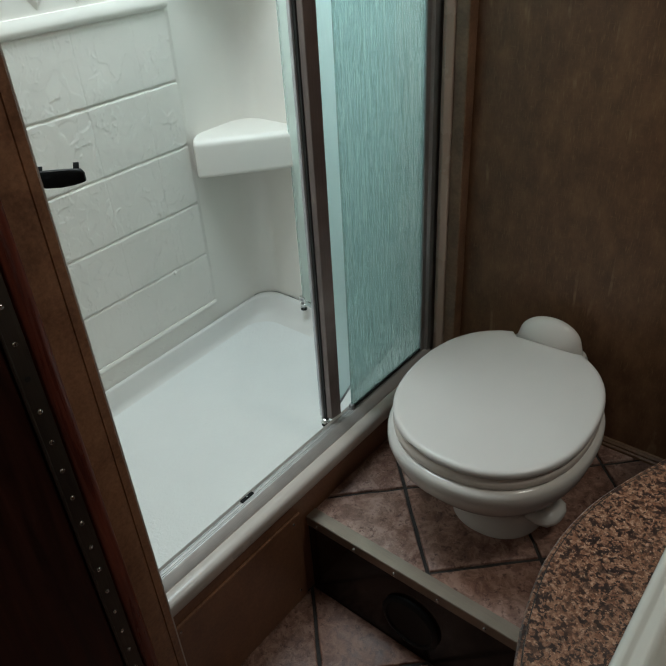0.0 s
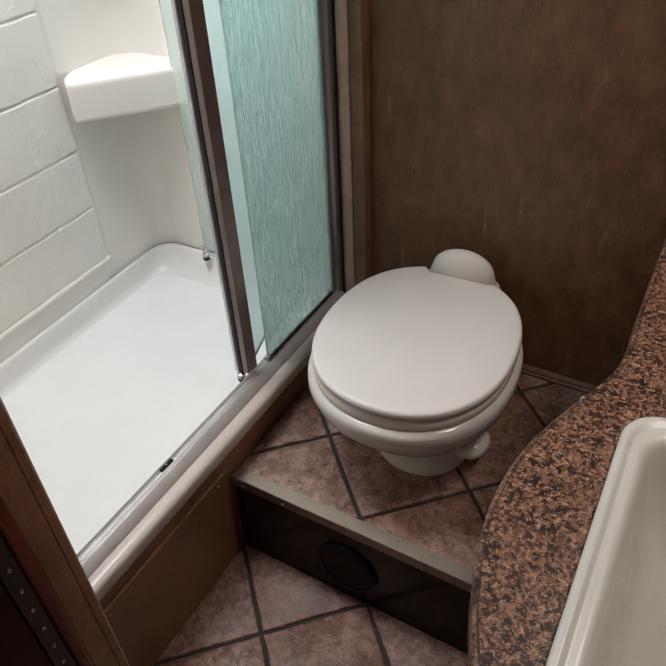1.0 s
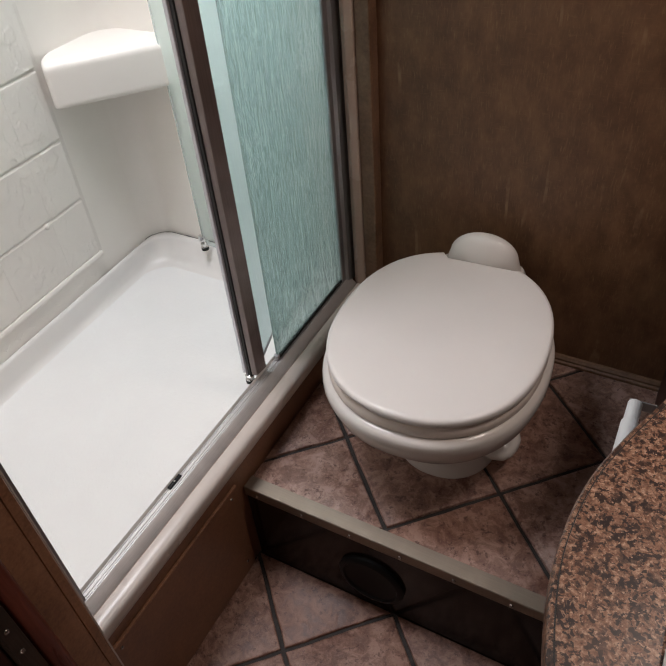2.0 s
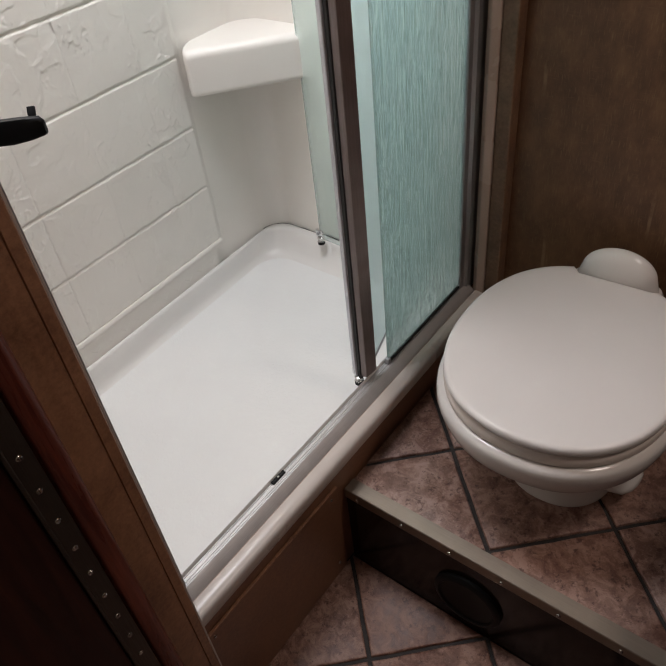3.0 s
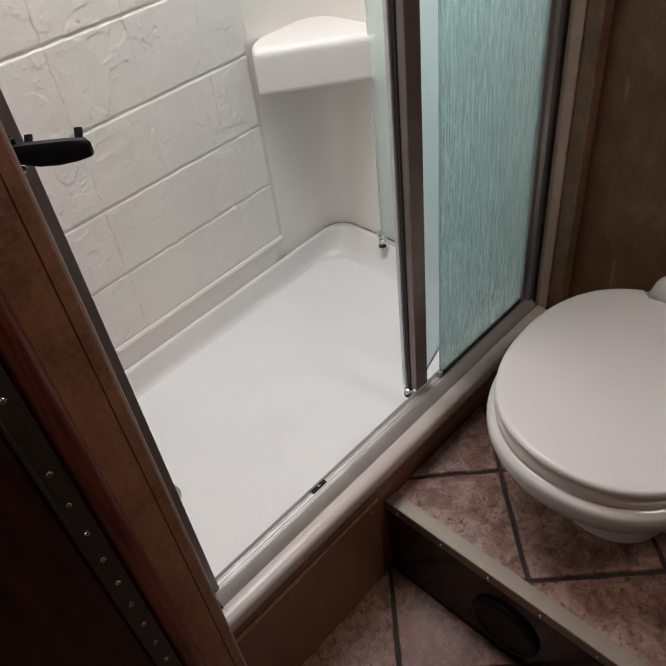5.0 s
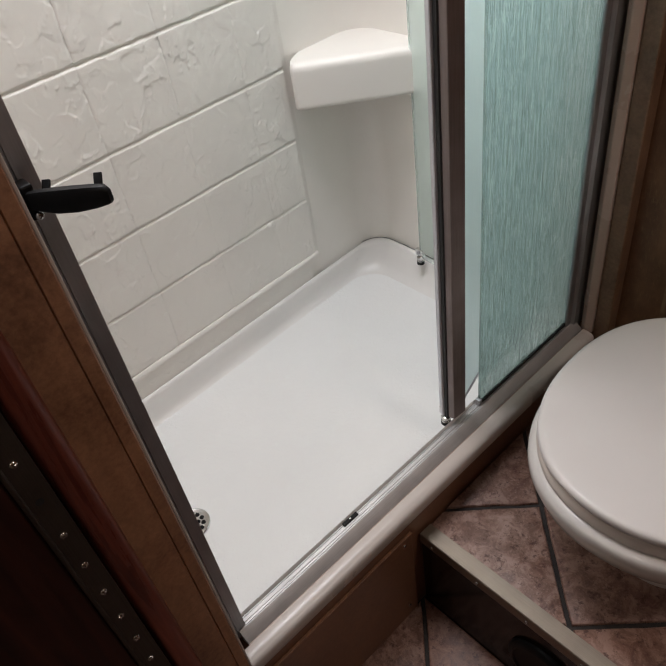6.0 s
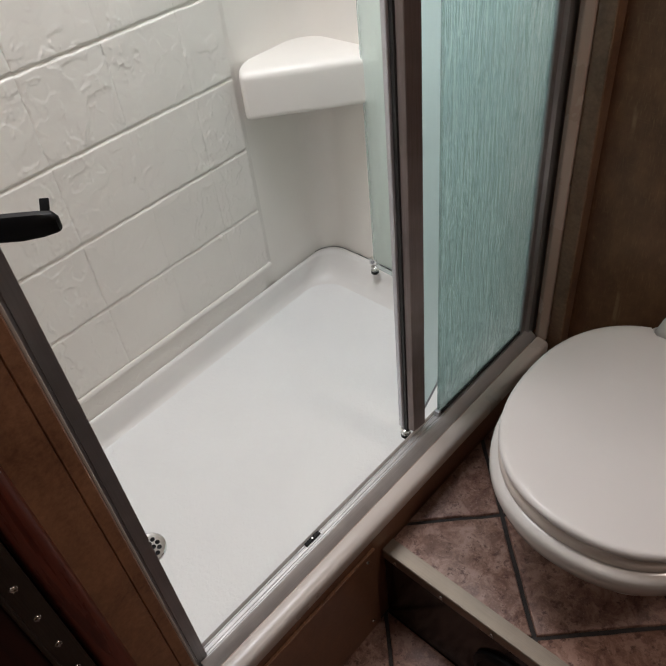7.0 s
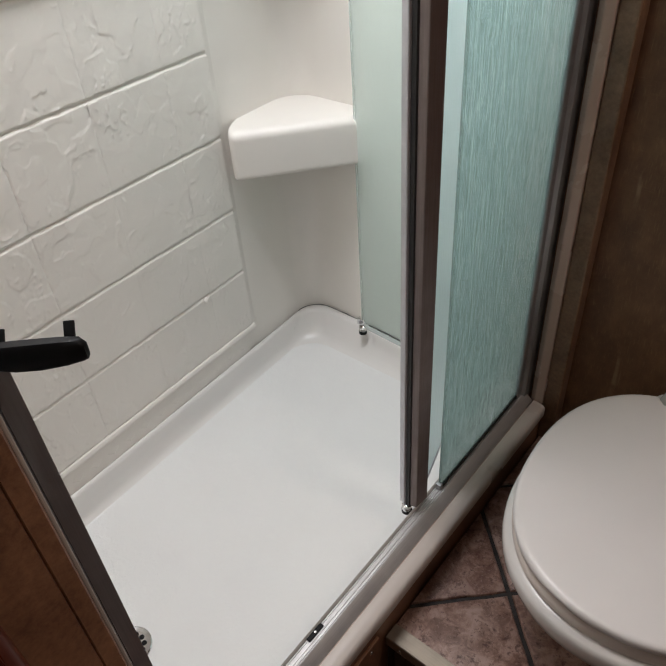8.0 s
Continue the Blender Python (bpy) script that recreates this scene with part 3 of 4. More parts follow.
part("sill_face", loft([[(x, y, z) for x, z in face] for y in (-0.352, 0.534)]), SILL, frame_thing, "sloping grey aluminium sill face", 20)
part("sill_seam", box(0.0253, 0.0271, -0.352, 0.51, 0.330, 0.3372), TAUPE, frame_thing)
catch = part("track_stop", box(-0.0080, -0.0008, -0.124, -0.092, 0.3518, 0.3556, 0.001), BLACK, frame_thing, "small black plastic track stop")
part("stop_screw", tube((-0.0044, -0.108, 0.3554), (-0.0044, -0.108, 0.3562), 0.0018, 12), CHROME, catch)
# left jamb
jamb = [(-0.014, -0.339), (0.006, -0.339), (0.006, -0.3535), (0.0075, -0.3535), (0.0075, -0.3545), (0.006, -0.3545), (0.010, -0.3775), (-0.014, -0.3775)]
part("left_jamb", prism(jamb, 0.334, TOP), PEWTER, frame_thing, "dull pewter aluminium wall jamb")
part("jamb_cover", box(0.0105, 0.0860, -0.3808, -0.3772, 0.32, TOP, 0.0008), PEWTER, frame_thing, "dull pewter cover strip")
# metal edge coloured with pale gelcoat to paint its skylight glint
part("jamb_edge", box(0.0865, 0.0975, -0.3808, -0.3778, 0.0, TOP, 0.001), LIP, frame_thing, "thin jamb edge, pale for its skylight glint")
# right jamb
jamb = [(-0.014, 0.528), (-0.014, 0.507), (0.004, 0.5055), (0.006, 0.5065), (0.006, 0.52), (0.0125, 0.524), (0.0125, 0.5545), (-0.010, 0.5545), (-0.010, 0.528)]
part("right_jamb", prism(jamb, 0.340, TOP), PEWTER, frame_thing, "dark pewter aluminium wall jamb")
part("header", box(-0.016, 0.022, -0.37, 0.55, TOP - 0.04, TOP), PEWTER, frame_thing)
pane = part("pane", box(-0.0035, 0.0015, 0.2285, 0.512, 0.3585, TOP - 0.03, 0.0006), RAIN, frame_thing, "greenish rain-textured fixed glass pane")
part("pane_gasket", box(-0.0055, 0.0035, 0.2265, 0.506, 0.3542, 0.3605), RUBBER, frame_thing)
part("pane_foot", box(-0.0062, 0.0042, 0.223, 0.231, 0.354, 0.3655, 0.001), PEWTER, frame_thing)

# pull handle on the left jamb
handle = part("pull_handle", bmesh.new(), BLACK, frame_thing)
a, b = Vector((0.024, -0.357, 1.0955)), Vector((0.0695, -0.3135, 1.0965))
d = (b - a).normalized()
side = Vector((d.y, -d.x, 0))
bm = bmesh.new()
rings = []
for s, half, drop, thick in ((0.0, 0.0068, 0.001, 0.003), (0.10, 0.0080, 0.0005, 0.0042), (0.3, 0.0096, -0.0008, 0.0048), (0.55, 0.0098, -0.0012, 0.0048), (0.8, 0.0088, -0.0006, 0.0045), (0.95, 0.0074, 0.0, 0.004), (1.0, 0.0052, -0.0012, 0.003)):
    c = a + (b - a) * s + Vector((0, 0, drop))
    rings.append([c + side * (thick * u) + Vector((0, 0, half * w)) for u, w in ((-1, -0.7), (-0.6, -1), (0.6, -1), (1, -0.7), (1, 0.7), (0.6, 1), (-0.6, 1), (-1, 0.7))])
loft(rings, bm=bm)
for s, lean in ((0.18, 0.012), (0.84, 0.014)):
    c = a + (b - a) * s - side * 0.004
    e = c - side * 0.012 + Vector((0, 0, lean))
    box(-0.0032, 0.0032, -0.0013, 0.0013, -0.0075, 0.0055, 0.0006, bm=(q := bmesh.new()))
    bmesh.ops.transform(q, verts=q.verts, matrix=Matrix.Translation((c + e) / 2) @ (e - c).to_track_quat("Z", "Y").to_matrix().to_4x4())
    me = bpy.data.meshes.new("post")
    q.to_mesh(me)
    q.free()
    bm.from_mesh(me)
bmesh.ops.recalc_face_normals(bm, faces=bm.faces)
bm.to_mesh(handle.data)
bm.free()
handle.data.shade_smooth()
handle.data.set_sharp_from_angle(angle=radians(50))
handle["label"] = "black plastic pull handle"
part("handle_plate", box(0.0062, 0.0225, -0.3605, -0.350, 1.079, 1.108, 0.002), BLACK, frame_thing)
screw(frame_thing, (0.0245, -0.355, 1.083), (1, 0.2, 0), 0.0036)

# ---- folding shower door, pushed open ----
door = thing("shower_door", (-0.02, 0.165, 0.335), "folding shower door with frosted glass leaves, folded open", "shower door")


def upright(outline, z0, z1, name, material, parent, label="", bevel=0.0):
    return part(name, prism(outline, z0, z1, bevel=bevel), material, parent, label)


def leaf(p, q, z0, z1, thick, name, material, parent, label=""):
    p, q = Vector(p), Vector(q)
    n = (q - p).normalized()
    n = Vector((-n.y, n.x)) * thick / 2
    return upright([tuple(p + n), tuple(q + n), tuple(q - n), tuple(p - n)], z0, z1, name, material, parent, label)


POST = 0.366
upright(rounded([(-0.0395, 0.161), (-0.0255, 0.1525), (-0.0215, 0.160), (-0.0355, 0.169)], 0.002, 3), POST, TOP - 0.045, "closing_stile", SILVER, door, "bright aluminium closing stile")
upright([(-0.0235, 0.1565), (-0.0165, 0.1555), (-0.013, 0.166), (-0.0225, 0.166)], POST - 0.004, TOP - 0.045, "seal", RUBBER, door, "black rubber seal")
upright(rounded([(-0.0165, 0.158), (-0.0045, 0.161), (-0.002, 0.190), (-0.0145, 0.196), (-0.021, 0.172)], 0.002, 3), POST, TOP - 0.045, "bronze_stile", BRONZE, door, "brown anodised fluted stile")
near = leaf((-0.0155, 0.193), (-0.098, 0.484), 0.383, TOP - 0.05, 0.005, "pane", LEAF, door, "greenish frosted glass leaf")
near.visible_shadow = False
leaf((-0.0165, 0.193), (-0.098, 0.484), 0.374, 0.383, 0.008, "bottom_rail", PEWTER, door)
far = leaf((-0.104, 0.478), (-0.368, 0.4915), 0.390, TOP - 0.05, 0.005, "pane", FROST, door, "greenish frosted glass leaf")
far.visible_shadow = False
leaf((-0.104, 0.478), (-0.352, 0.4905), 0.3875, 0.3900, 0.0055, "gasket", RUBBER, door)
sweep = leaf((-0.104, 0.478), (-0.364, 0.4915), 0.372, 0.3875, 0.003, "sweep", CLEAR, door, "clear vinyl sweep")
sweep.visible_shadow = False
edge = leaf((-0.368, 0.4917), (-0.3715, 0.4919), 0.386, TOP - 0.05, 0.006, "edge_strip", CLEAR, door, "clear vinyl edge strip")
edge.visible_shadow = False
leaf((-0.096, 0.486), (-0.106, 0.476), 0.372, TOP - 0.05, 0.014, "hinge_post", PEWTER, door)
# guide rollers at the two lower corners
for x, y, z in ((-0.0235, 0.160, 0.356), (-0.368, 0.487, 0.374)):
    roller = part("roller", loft([[(x + rr * math.cos(t), y + rr * math.sin(t), z + h) for t in [2 * math.pi * i / 20 for i in range(20)]]
                                  for rr, h in ((0.006, -0.013), (0.0085, -0.011), (0.0085, -0.006), (0.005, -0.005), (0.005, 0.001), (0.0088, 0.0015), (0.0088, 0.0048), (0.0055, 0.0065), (0.003, 0.0072))]), CHROME, door, "small chrome guide roller", 40)
    part("wheel", tube((x, y, z - 0.0135), (x, y, z - 0.0062), 0.0092, 18), BLACK, roller)
    part("bracket", box(x - 0.014, x + 0.006, y - 0.002, y + 0.008, z + 0.0065, z + 0.024, 0.001), CHROME, roller)
    part("bracket_screw", tube((x - 0.004, y - 0.0022, z + 0.016), (x - 0.004, y - 0.0045, z + 0.016), 0.004, 12), PEWTER, roller)

# ---- trims beside the shower ----
tagged(part("trim", prism([(-0.02, -0.381), (0.0990, -0.3812), (0.1003, -0.3825), (0.1005, -0.3935), (0.0985, -0.3945), (0.1005, -0.3955), (0.1005, -0.4585), (-0.02, -0.4585)], 0.0, TOP + 0.02), LITFOIL), "marbled brown foil trim beside the shower", "trim", kind="structure")
post = [(0.1008 + 0.020 * math.sin(t) ** 0.6, -0.4440 + 0.0140 * math.cos(t)) for t in [math.pi * k / 16 for k in range(17)]]
tagged(part("door_casing", prism(post, 0.0, TOP + 0.02), CASING_LIT, smooth=50), "dark mahogany rounded door casing", "trim", kind="structure")
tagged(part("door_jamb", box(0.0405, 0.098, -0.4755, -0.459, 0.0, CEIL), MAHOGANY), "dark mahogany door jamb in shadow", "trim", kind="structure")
tagged(part("corner_trim", prism(rounded([(0.019, 0.541), (0.030, 0.5345), (0.0435, 0.541), (0.0435, 0.5535), (0.019, 0.5535)], 0.004, 5), 0.333, TOP + 0.02), TAUPE, smooth=50), "smooth taupe corner trim", "trim", kind="structure")
tagged(part("batten", box(0.044, 0.075, 0.5455, WALL_Y, STEP_Z, TOP + 0.02, 0.003), FOIL), "brown foil batten in the wall corner", "trim", kind="structure")
tagged(part("filler", box(0.0, 0.0436, 0.5550, 0.6, 0.0, CEIL), FOIL), "brown foil filler strip", "trim", kind="structure")
board_base = [(WALL_Y, STEP_Z), (WALL_Y - 0.014, STEP_Z), (WALL_Y - 0.014, STEP_Z + 0.006), (WALL_Y - 0.010, STEP_Z + 0.009), (WALL_Y - 0.010, STEP_Z + 0.013), (WALL_Y - 0.005, STEP_Z + 0.018), (WALL_Y, STEP_Z + 0.019)]
tagged(part("baseboard", prism(board_base, 0.076, 0.90, "x"), FOIL), "slim brown stepped baseboard on the platform", "trim", kind="structure")

# ---- platform front ----
front = tagged(part("platform_front", box(0.049, EAST, 0.0, 0.0058, 0.0, STEP_Z - 0.022), KICK), "dark glossy brown riser of the platform", "riser", kind="structure")
nosing = thing("edge_nosing", (0.06, 0.0, STEP_Z - 0.03), "olive metal nosing strip screwed along the platform edge", "trim")
nose = [(0.026, STEP_Z + 0.0005), (0.026, STEP_Z + 0.003), (-0.0015, STEP_Z + 0.003), (-0.003, STEP_Z + 0.0015), (-0.003, STEP_Z - 0.0215), (-0.0005, STEP_Z - 0.0215), (-0.0005, STEP_Z + 0.0005)]
part("strip", prism(nose, 0.0478, 0.74, "x"), STRIP, nosing)
for i in range(7):
    screw(nosing, (0.0755 + i * 0.0985, -0.0033, STEP_Z - 0.0125), (0, -1, 0), 0.004)
outlet = thing("round_outlet", (0.312, 0.0, 0.1), "round black plastic outlet cover on the riser", "outlet")


def disc(parent, name, prof, label=""):
    return part(name, loft([[(0.312 + rr * math.cos(t), y, 0.101 + rr * math.sin(t)) for t in [2 * math.pi * i / 40 for i in range(40)]] for rr, y in prof]), BLACK, parent, label, 40)


disc(outlet, "cover", ((0.067, -0.0002), (0.067, -0.006), (0.063, -0.010), (0.056, -0.011), (0.053, -0.0075), (0.02, -0.006), (0.002, -0.006)))

# ---- toilet ----
TX, TY, TURN = 0.3235, 0.2795, 3.0
toilet = thing("toilet", (TX, TY + 0.02, STEP_Z), "low white toilet with its lid closed, on the tiled platform", "toilet", turn=TURN)
TOIL = Matrix.Translation((TX, TY, 0)) @ Matrix.Rotation(radians(TURN), 4, "Z")


def egg(w, front, back, flat, n=84):
    """Seat outline: full and round in front, cut straight behind between two small ears."""
    pts = []
    for i in range(n):
        t = 2 * math.pi * i / n
        c, s = math.cos(t), math.sin(t)
        p = 2 / 2.2 if s < 0 else 2 / 2.3
        x = w * math.copysign(abs(c) ** p, c)
        y = (-front if s < 0 else back) * abs(s) ** p
        if y > flat and abs(x - 0.014) < 0.075:
            y = flat
        pts.append((x, y))
    return pts


def rings_at(rows):
    """Rings of the egg, moved sideways, at heights."""
    out = []
    for (w, f, bk, flat), dx, z in rows:
        out.append([TOIL @ Vector((x + dx, y, z)) for x, y in egg(w, f, bk, flat)])
    return out


def grow(base, d):
    return (base[0] + d, base[1] + d, base[2] + d, base[3] + d)


LID = (0.189, 0.218, 0.233, 0.209)
rings = rings_at([(grow(LID, -0.014), 0, 0.4920), (grow(LID, -0.004), 0, 0.4925), (grow(LID, -0.0010), 0, 0.4945), (LID, 0, 0.4990), (grow(LID, -0.0008), 0, 0.5050), (grow(LID, -0.0035), 0, 0.5082),
                  (grow(LID, -0.008), 0, 0.5094), (grow(LID, -0.014), 0, 0.5098), (grow(LID, -0.05), 0, 0.5112), (grow(LID, -0.12), 0, 0.5118)])
# the lid does not close fully over one bumper
for ring in rings[:4]:
    for v in ring:
        q = TOIL.inverted() @ v
        if q.y < -0.08:
            v.z += 0.0044 * math.exp(-((q.x + 0.066) / 0.030) ** 2)
part("lid", loft(rings), LIDMAT, toilet, "smooth closed white lid", 50)
SEAT = (0.1872, 0.2175, 0.226, 0.19)
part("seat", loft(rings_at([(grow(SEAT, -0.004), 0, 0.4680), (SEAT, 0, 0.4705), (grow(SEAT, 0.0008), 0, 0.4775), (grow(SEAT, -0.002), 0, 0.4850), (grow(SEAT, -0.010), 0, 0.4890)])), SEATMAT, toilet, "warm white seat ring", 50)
BOWL = (0.1985, 0.2300, 0.222, 0.20)
bowl_rows = [((0.098, 0.108, 0.16, 0.16), 0.030, STEP_Z + 0.001), ((0.098, 0.108, 0.16, 0.16), 0.030, STEP_Z + 0.010), ((0.093, 0.103, 0.16, 0.16), 0.030, STEP_Z + 0.017), ((0.091, 0.100, 0.16, 0.16), 0.029, STEP_Z + 0.050),
             ((0.096, 0.108, 0.165, 0.16), 0.026, STEP_Z + 0.078), ((0.115, 0.132, 0.17, 0.165), 0.020, STEP_Z + 0.098), ((0.146, 0.168, 0.182, 0.172), 0.012, STEP_Z + 0.120),
             ((0.171, 0.197, 0.198, 0.184), 0.005, STEP_Z + 0.148), ((0.190, 0.220, 0.212, 0.196), 0.001, STEP_Z + 0.178), (BOWL, 0.0, STEP_Z + 0.208), ((0.1980, 0.2295, 0.221, 0.2), 0.0, STEP_Z + 0.221),
             ((0.195, 0.226, 0.218, 0.198), 0.0, STEP_Z + 0.229), ((0.184, 0.214, 0.21, 0.19), 0.0, STEP_Z + 0.232)]
part("bowl", loft(rings_at(bowl_rows)), PORCELAIN, toilet, "glossy white china bowl on a narrow pedestal", 60)
# rear deck and rounded valve cover
rings = []
for z, w, d0, d1 in ((STEP_Z + 0.10, 0.06, 0.10, 0.250), (STEP_Z + 0.17, 0.075, 0.11, 0.262), (STEP_Z + 0.22, 0.084, 0.13, 0.266), (0.474, 0.084, 0.16, 0.266), (0.484, 0.080, 0.165, 0.262)):
    rings.append([TOIL @ Vector((x + 0.012, y, z)) for x, y in rounded([(-w, d0), (w, d0), (w, d1), (-w, d1)], 0.02, 6)])
part("rear_deck", loft(rings), PORCELAIN, toilet, smooth=50)
rows = [(1.09, 0.482), (1.085, 0.492), (1.05, 0.498), (1.02, 0.506)] + [(math.cos(t), 0.506 + 0.051 * math.sin(t)) for t in [math.pi / 2 * k / 14 for k in range(1, 14)]]
part("valve_cover", loft([[TOIL @ Vector((0.013 + 0.068 * g * math.cos(t), 0.238 + (0.028 * min(g, 1.06) if math.sin(t) > 0 else 0.029 * min(g, 1.0)) * math.sin(t), z)) for t in [2 * math.pi * i / 48 for i in range(48)]] for g, z in rows]), PORCELAIN, toilet, "glossy white domed valve cover", 60)
for s in (-1, 1):
    q = box(0.014 + s * 0.074 - 0.008, 0.014 + s * 0.074 + 0.008, 0.196, 0.216, 0.484, 0.5025, 0.004)
    bmesh.ops.transform(q, verts=q.verts, matrix=TOIL)
    part("hinge", q, LIDMAT, toilet)
# flush pedal at the side
rings = []
for s, w, h in ((0.0, 0.034, 0.022), (0.3, 0.042, 0.026), (0.6, 0.043, 0.024), (0.85, 0.036, 0.019), (0.97, 0.021, 0.012), (1.0, 0.008, 0.005)):
    c = Vector((0.09 + 0.078 * s, -0.015 - 0.02 * s, STEP_Z + 0.050 + 0.008 * s))
    rings.append([TOIL @ (c + Vector((0.2 * w * math.cos(t), w * math.cos(t), h * math.sin(t)))) for t in [2 * math.pi * i / 20 for i in range(20)]])
part("pedal", loft(rings), PORCELAIN, toilet, "short white flush pedal", 60)

# ---- vanity ----
TOPZ = 0.76


def smooth_curve(points, per=10):
    """A round curve through a few points (Catmull-Rom)."""
    out = []
    p = [points[0]] + list(points) + [points[-1]]
    for i in range(1, len(p) - 2):
        for k in range(per):
            t = k / per
            out.append(tuple(0.5 * (2 * p[i][c] + (p[i + 1][c] - p[i - 1][c]) * t + (2 * p[i - 1][c] - 5 * p[i][c] + 4 * p[i + 1][c] - p[i + 2][c]) * t * t
                                    + (3 * p[i][c] - p[i - 1][c] - 3 * p[i + 1][c] + p[i + 2][c]) * t ** 3) for c in (0, 1)))
    return out + [tuple(points[-1])]


FRONT = smooth_curve([(0.74, -0.52), (0.684, -0.43), (0.643, -0.34), (0.623, -0.255), (0.6205, -0.19), (0.630, -0.125), (0.651, -0.06), (0.673, -0.005), (0.687, 0.04), (0.692, 0.09), (0.690, 0.16), (0.690, WALL_Y - 0.003)], 8)
SINK_OUT = rounded([(0.7155, -0.47), (1.06, -0.47), (1.06, -0.033), (0.7155, -0.033)], 0.045, 10)


def inset_curve(points, d):
    """The curve moved sideways by d, towards the wall."""
    out = []
    for i, p in enumerate(points):
        a, b = Vector(points[max(i - 1, 0)]), Vector(points[min(i + 1, len(points) - 1)])
        t = (b - a).normalized()
        out.append((p[0] + t.y * d, p[1] - t.x * d))
    return out


def top_ring(d, z):
    return [(x, y, z) for x, y in inset_curve(FRONT, d)] + [(EAST - 0.002, WALL_Y - 0.003, z), (EAST - 0.002, -0.52, z)]


counter = thing("countertop", (0.9, 0.0, TOPZ - 0.03), "brown speckled granite-look countertop with a rounded edge", "countertop")
bm = bmesh.new()
hole = [(x, y) for x, y in rounded([(0.729, -0.456), (1.046, -0.456), (1.046, -0.049), (0.729, -0.049)], 0.035, 10)]
edges = []
for ring in (top_ring(0.0068, TOPZ), [(x, y, TOPZ) for x, y in hole]):
    vs = [bm.verts.new(p) for p in ring]
    edges += [bm.edges.new((p, q)) for p, q in zip(vs, vs[1:] + vs[:1])]
bmesh.ops.triangle_fill(bm, edges=edges, use_beauty=True)
down = bmesh.ops.extrude_face_region(bm, geom=list(bm.faces))
bmesh.ops.translate(bm, verts=[g for g in down["geom"] if isinstance(g, bmesh.types.BMVert)], vec=(0, 0, -0.02))
part("slab", bm, GRANITE, counter)
part("edge_band", loft([top_ring(0.004, TOPZ - 0.034), top_ring(0.0, TOPZ - 0.030), top_ring(0.0, TOPZ - 0.006), top_ring(0.001, TOPZ - 0.003), top_ring(0.0025, TOPZ - 0.0012), top_ring(0.0055, TOPZ - 0.0012), top_ring(0.0062, TOPZ - 0.0045)], False, False), EDGE, counter, "rounded granite-look edge band", 40)
seam = []
for d, z in ((0.0056, TOPZ - 0.003), (0.0056, TOPZ - 0.0006), (0.0066, TOPZ - 0.0006), (0.0066, TOPZ - 0.003)):
    seam.append([(x, y, z) for x, y in inset_curve(FRONT, d)])
bm = loft(seam + [seam[0]], False, False, closed=False)
part("seam", bm, SEAM, counter, "thin dark joint line")

cabinet = thing("vanity_cabinet", (0.95, 0.0, 0.0), "dark mahogany vanity cabinet under the countertop", "cabinet")
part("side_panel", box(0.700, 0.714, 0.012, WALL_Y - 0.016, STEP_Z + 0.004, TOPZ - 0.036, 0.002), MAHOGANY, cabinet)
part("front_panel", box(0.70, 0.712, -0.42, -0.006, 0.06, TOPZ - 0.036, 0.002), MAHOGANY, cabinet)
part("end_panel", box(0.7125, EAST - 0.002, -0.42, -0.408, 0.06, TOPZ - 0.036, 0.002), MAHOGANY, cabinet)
part("plinth", box(0.74, EAST - 0.002, -0.40, -0.006, 0.0, 0.06), BLACK, cabinet)

basin = thing("sink", (0.88, -0.25, TOPZ), "bone-coloured plastic drop-in sink with a rolled rim", "sink")


def scaled(ring, dx, z):
    cx, cy = 0.8878, -0.2515
    out = []
    for x, y in ring:
        ux, uy = x - cx, y - cy
        out.append((cx + ux * (1 - dx / 0.1723), cy + uy * (1 - dx / 0.2185), z))
    return out


profile = [(0.0, 0.0005), (-0.0005, 0.006), (0.001, 0.0105), (0.005, 0.0128), (0.009, 0.0118), (0.012, 0.0092), (0.0145, 0.0088), (0.020, 0.0095), (0.025, 0.0085), (0.030, 0.004), (0.034, -0.006),
           (0.042, -0.035), (0.055, -0.075), (0.075, -0.105), (0.10, -0.115), (0.14, -0.118)]
part("bowl", loft([scaled(SINK_OUT, d, TOPZ + h) for d, h in profile], cap_low=False), SINK, basin, smooth=60)
part("drain_ring", tube((0.884, -0.2525, TOPZ - 0.118), (0.884, -0.2525, TOPZ - 0.114), 0.024, 28), CHROME, basin, "round chrome sink drain")

# empty paper holder on the cabinet side
holder = thing("paper_holder", (0.69, 0.10, 0.57), "empty toilet paper holder with a white spring roller and metal brackets", "paper holder")
HZ = 0.575
bm = tube((0.655, 0.044, HZ), (0.655, 0.127, HZ), 0.0118, 24)
tube((0.655, 0.125, HZ), (0.655, 0.166, HZ), 0.0098, 24, bm)
tube((0.655, 0.018, HZ), (0.655, 0.044, HZ), 0.0098, 24, bm)
part("roller", bm, WHITE, holder, "white plastic spring roller", 50)
for y in (0.1675, 0.0145):
    part("bracket", box(0.646, 0.6995, y, y + 0.002, HZ - 0.011, HZ + 0.006, 0.0006), PEWTER, holder, "flat metal bracket")
part("back_plate", box(0.6965, 0.6998, 0.0165, 0.1675, HZ - 0.014, HZ + 0.014), CHROME, holder)

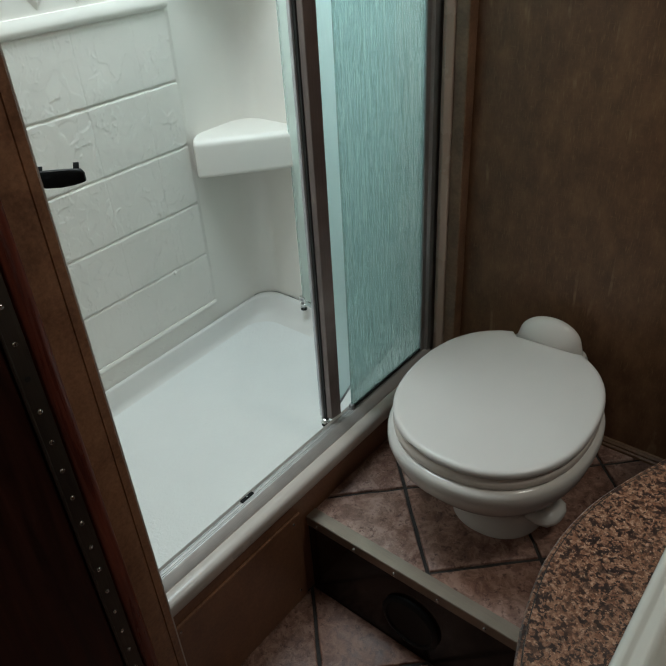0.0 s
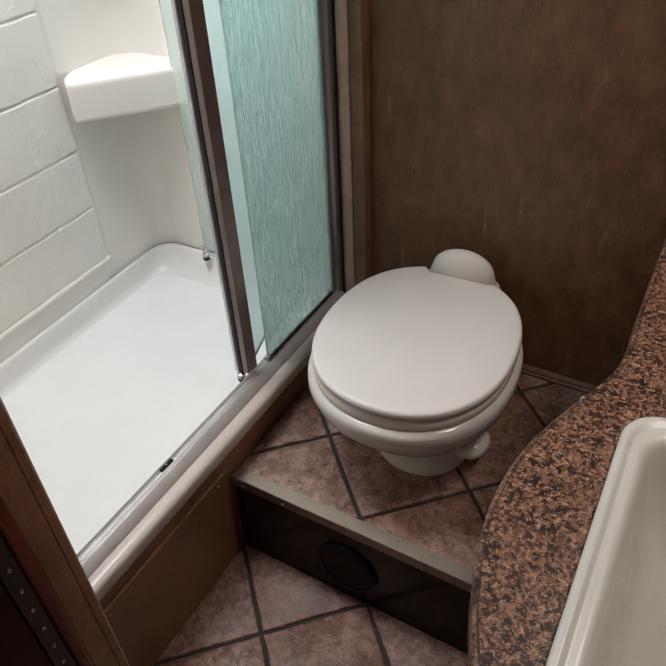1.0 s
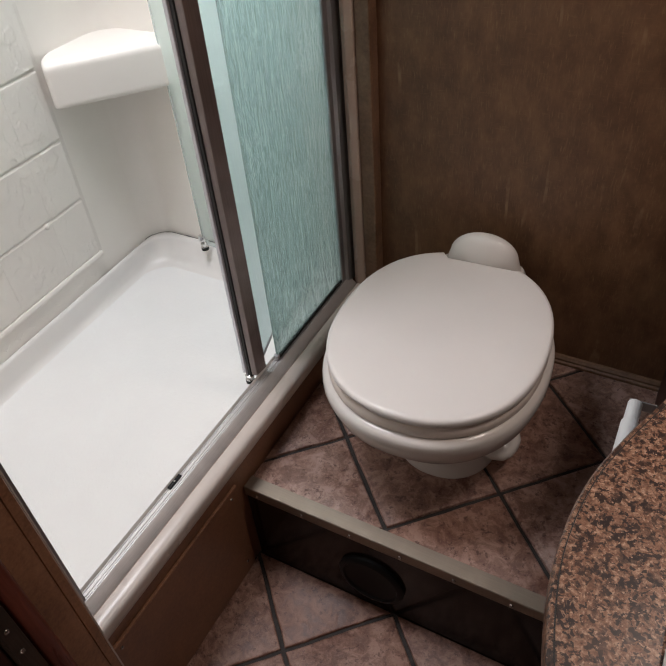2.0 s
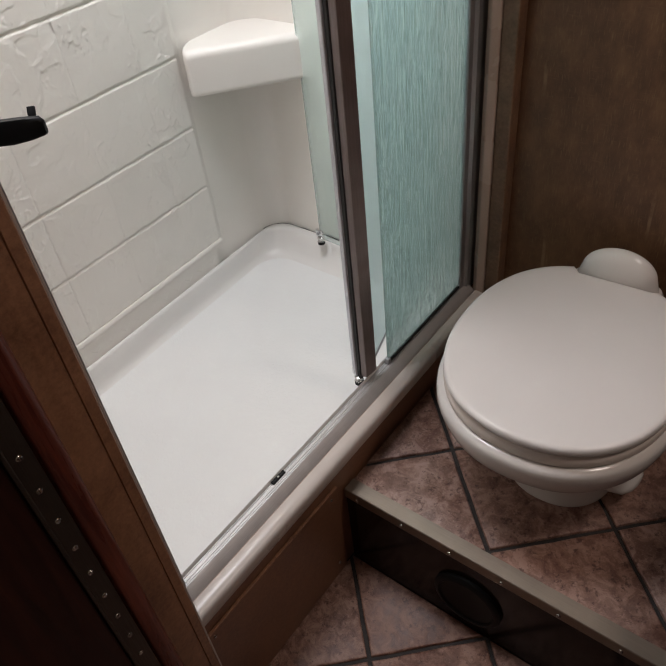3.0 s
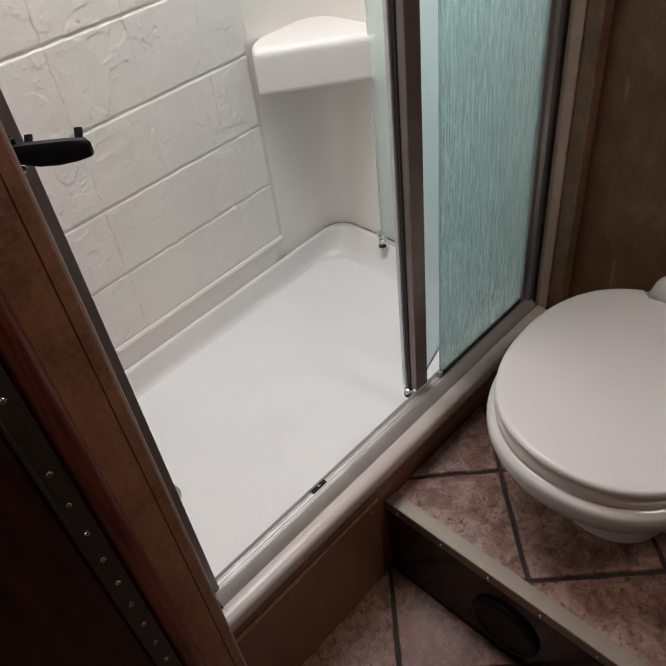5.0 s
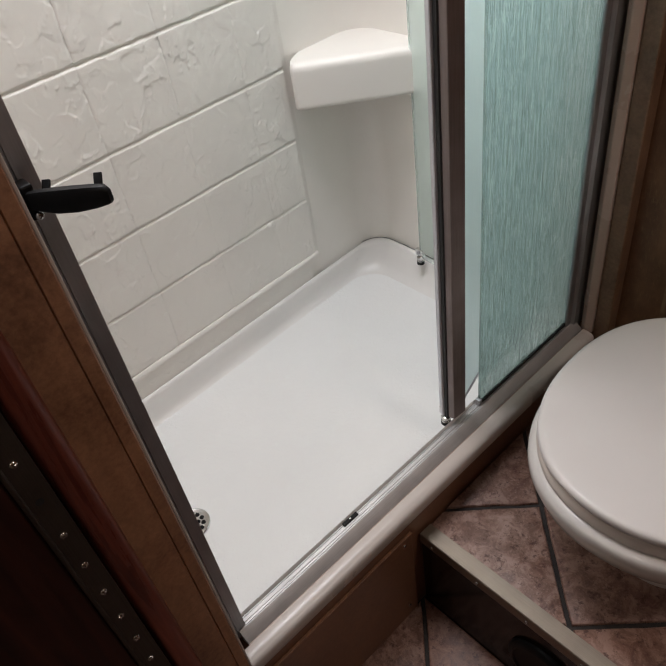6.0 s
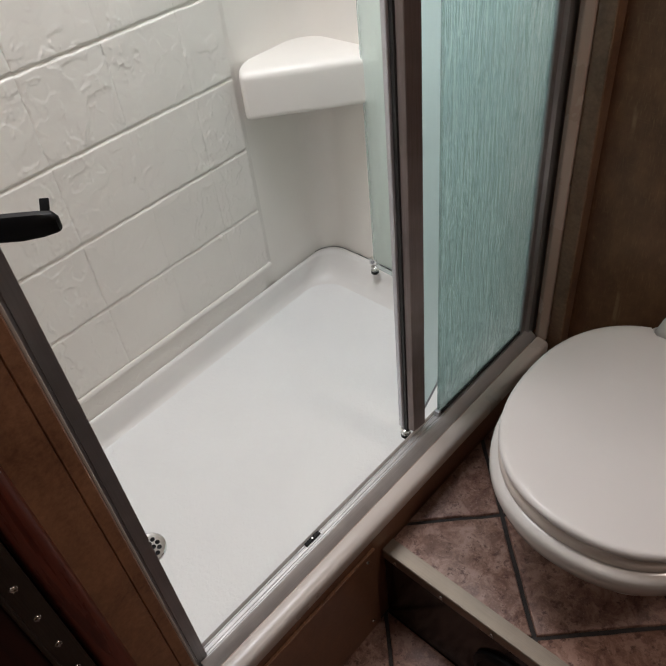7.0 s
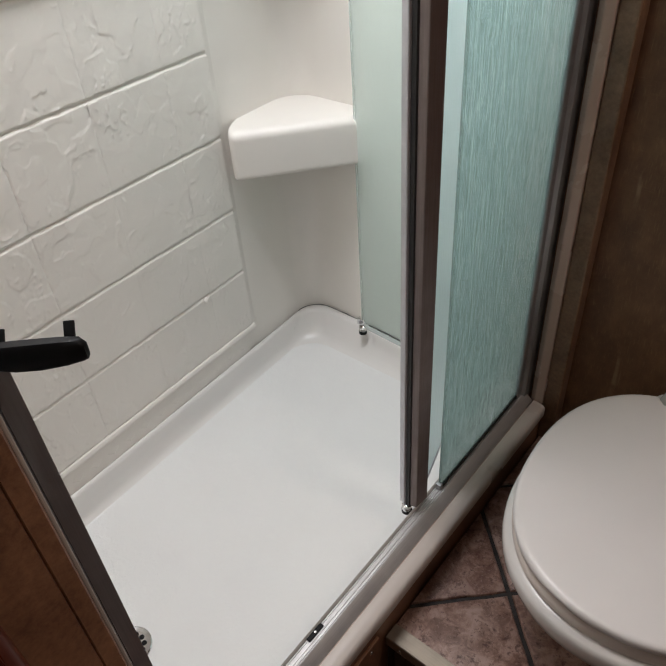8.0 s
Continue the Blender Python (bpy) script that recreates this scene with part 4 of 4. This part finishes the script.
# ---- room door with its long hinge ----
leaf_door = thing("mahogany_door", (0.1, -0.8, 0.0), "dark mahogany door standing open beside the shower", "door")
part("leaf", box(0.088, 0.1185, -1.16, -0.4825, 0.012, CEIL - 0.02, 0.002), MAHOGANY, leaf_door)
hinge = part("long_hinge", box(0.0985, 0.1215, -0.4795, -0.4585, 0.02, CEIL - 0.03, 0.0006), HINGE, leaf_door, "long metal hinge with a row of screws")
part("knuckle", tube((0.1215, -0.4808, 0.02), (0.1215, -0.4808, CEIL - 0.03), 0.0022, 10), HINGE, hinge)
HINGE_Z, HINGE_STEP = 0.974, 0.0455
for i in range(45):
    z = HINGE_Z + (i - 20) * HINGE_STEP
    if z < 0.04 or z > CEIL - 0.06:
        continue
    if i == 19:
        part("screw_hole", tube((0.1205, -0.4705, z), (0.1219, -0.4705, z), 0.0034, 12), RUBBER, hinge)
    else:
        screw(hinge, (0.1217, -0.4705, z), (1, 0, 0), 0.0034)

# ---- tiles of the floor and the platform, laid at forty-five degrees ----
def clip_rect(poly, x0, x1, y0, y1):
    """Cuts a polygon to a rectangle."""
    for axis, lim, sign in ((0, x0, 1), (0, x1, -1), (1, y0, 1), (1, y1, -1)):
        out = []
        for i in range(len(poly)):
            p, q = poly[i - 1], poly[i]
            dp, dq = (p[axis] - lim) * sign, (q[axis] - lim) * sign
            if dp >= 0:
                out.append(p)
            if dp * dq < 0:
                f = dp / (dp - dq)
                out.append((p[0] + (q[0] - p[0]) * f, p[1] + (q[1] - p[1]) * f))
        poly = out
        if len(poly) < 3:
            return []
    return poly


def inset_poly(poly, d):
    c = Vector((sum(p[0] for p in poly) / len(poly), sum(p[1] for p in poly) / len(poly)))
    return [tuple(Vector(p) + (c - Vector(p)).normalized() * d) for p in poly]


def lay_tiles(parent, rect, origin, pitch, gap, z):
    ox, oy = origin
    ax, ay = math.cos(math.pi / 4), math.sin(math.pi / 4)
    h = pitch - gap
    for i in range(-12, 13):
        for j in range(-12, 13):
            quad = []
            for u, v in ((gap / 2, gap / 2), (gap / 2 + h, gap / 2), (gap / 2 + h, gap / 2 + h), (gap / 2, gap / 2 + h)):
                u, v = i * pitch + u, j * pitch + v
                quad.append((ox + u * ax - v * ay, oy + u * ay + v * ax))
            wob = []
            for p, q in zip(quad, quad[1:] + quad[:1]):
                for k in range(6):
                    f = k / 6
                    x, y = p[0] + (q[0] - p[0]) * f, p[1] + (q[1] - p[1]) * f
                    w = noise.noise_vector(Vector((x * 45, y * 45, z * 9))) * 0.0022
                    wob.append((x + w.x, y + w.y))
            poly = clip_rect(wob, *rect)
            if len(poly) < 3:
                continue
            area_ = abs(sum(p[0] * q[1] - q[0] * p[1] for p, q in zip(poly, poly[1:] + poly[:1]))) / 2
            if area_ < 2e-5:
                continue
            lift = random.uniform(-0.0004, 0.0004)
            bm = loft([[(x, y, z - 0.008) for x, y in poly], [(x, y, z - 0.0028 + lift) for x, y in poly], [(x, y, z - 0.0008 + lift) for x, y in inset_poly(poly, 0.0016)], [(x, y, z + lift) for x, y in inset_poly(poly, 0.0042)]], cap_low=False)
            part("tile", bm, TILE, parent, smooth=40)


PITCH = 0.2245
lay_tiles(platform, (0.047, 0.72, 0.003, WALL_Y), (0.328, 0.0310), PITCH, 0.0078, STEP_Z)
lay_tiles(floor, (0.044, EAST, SOUTH, -0.0005), (0.1965, -0.158), PITCH, 0.0078, 0.0)
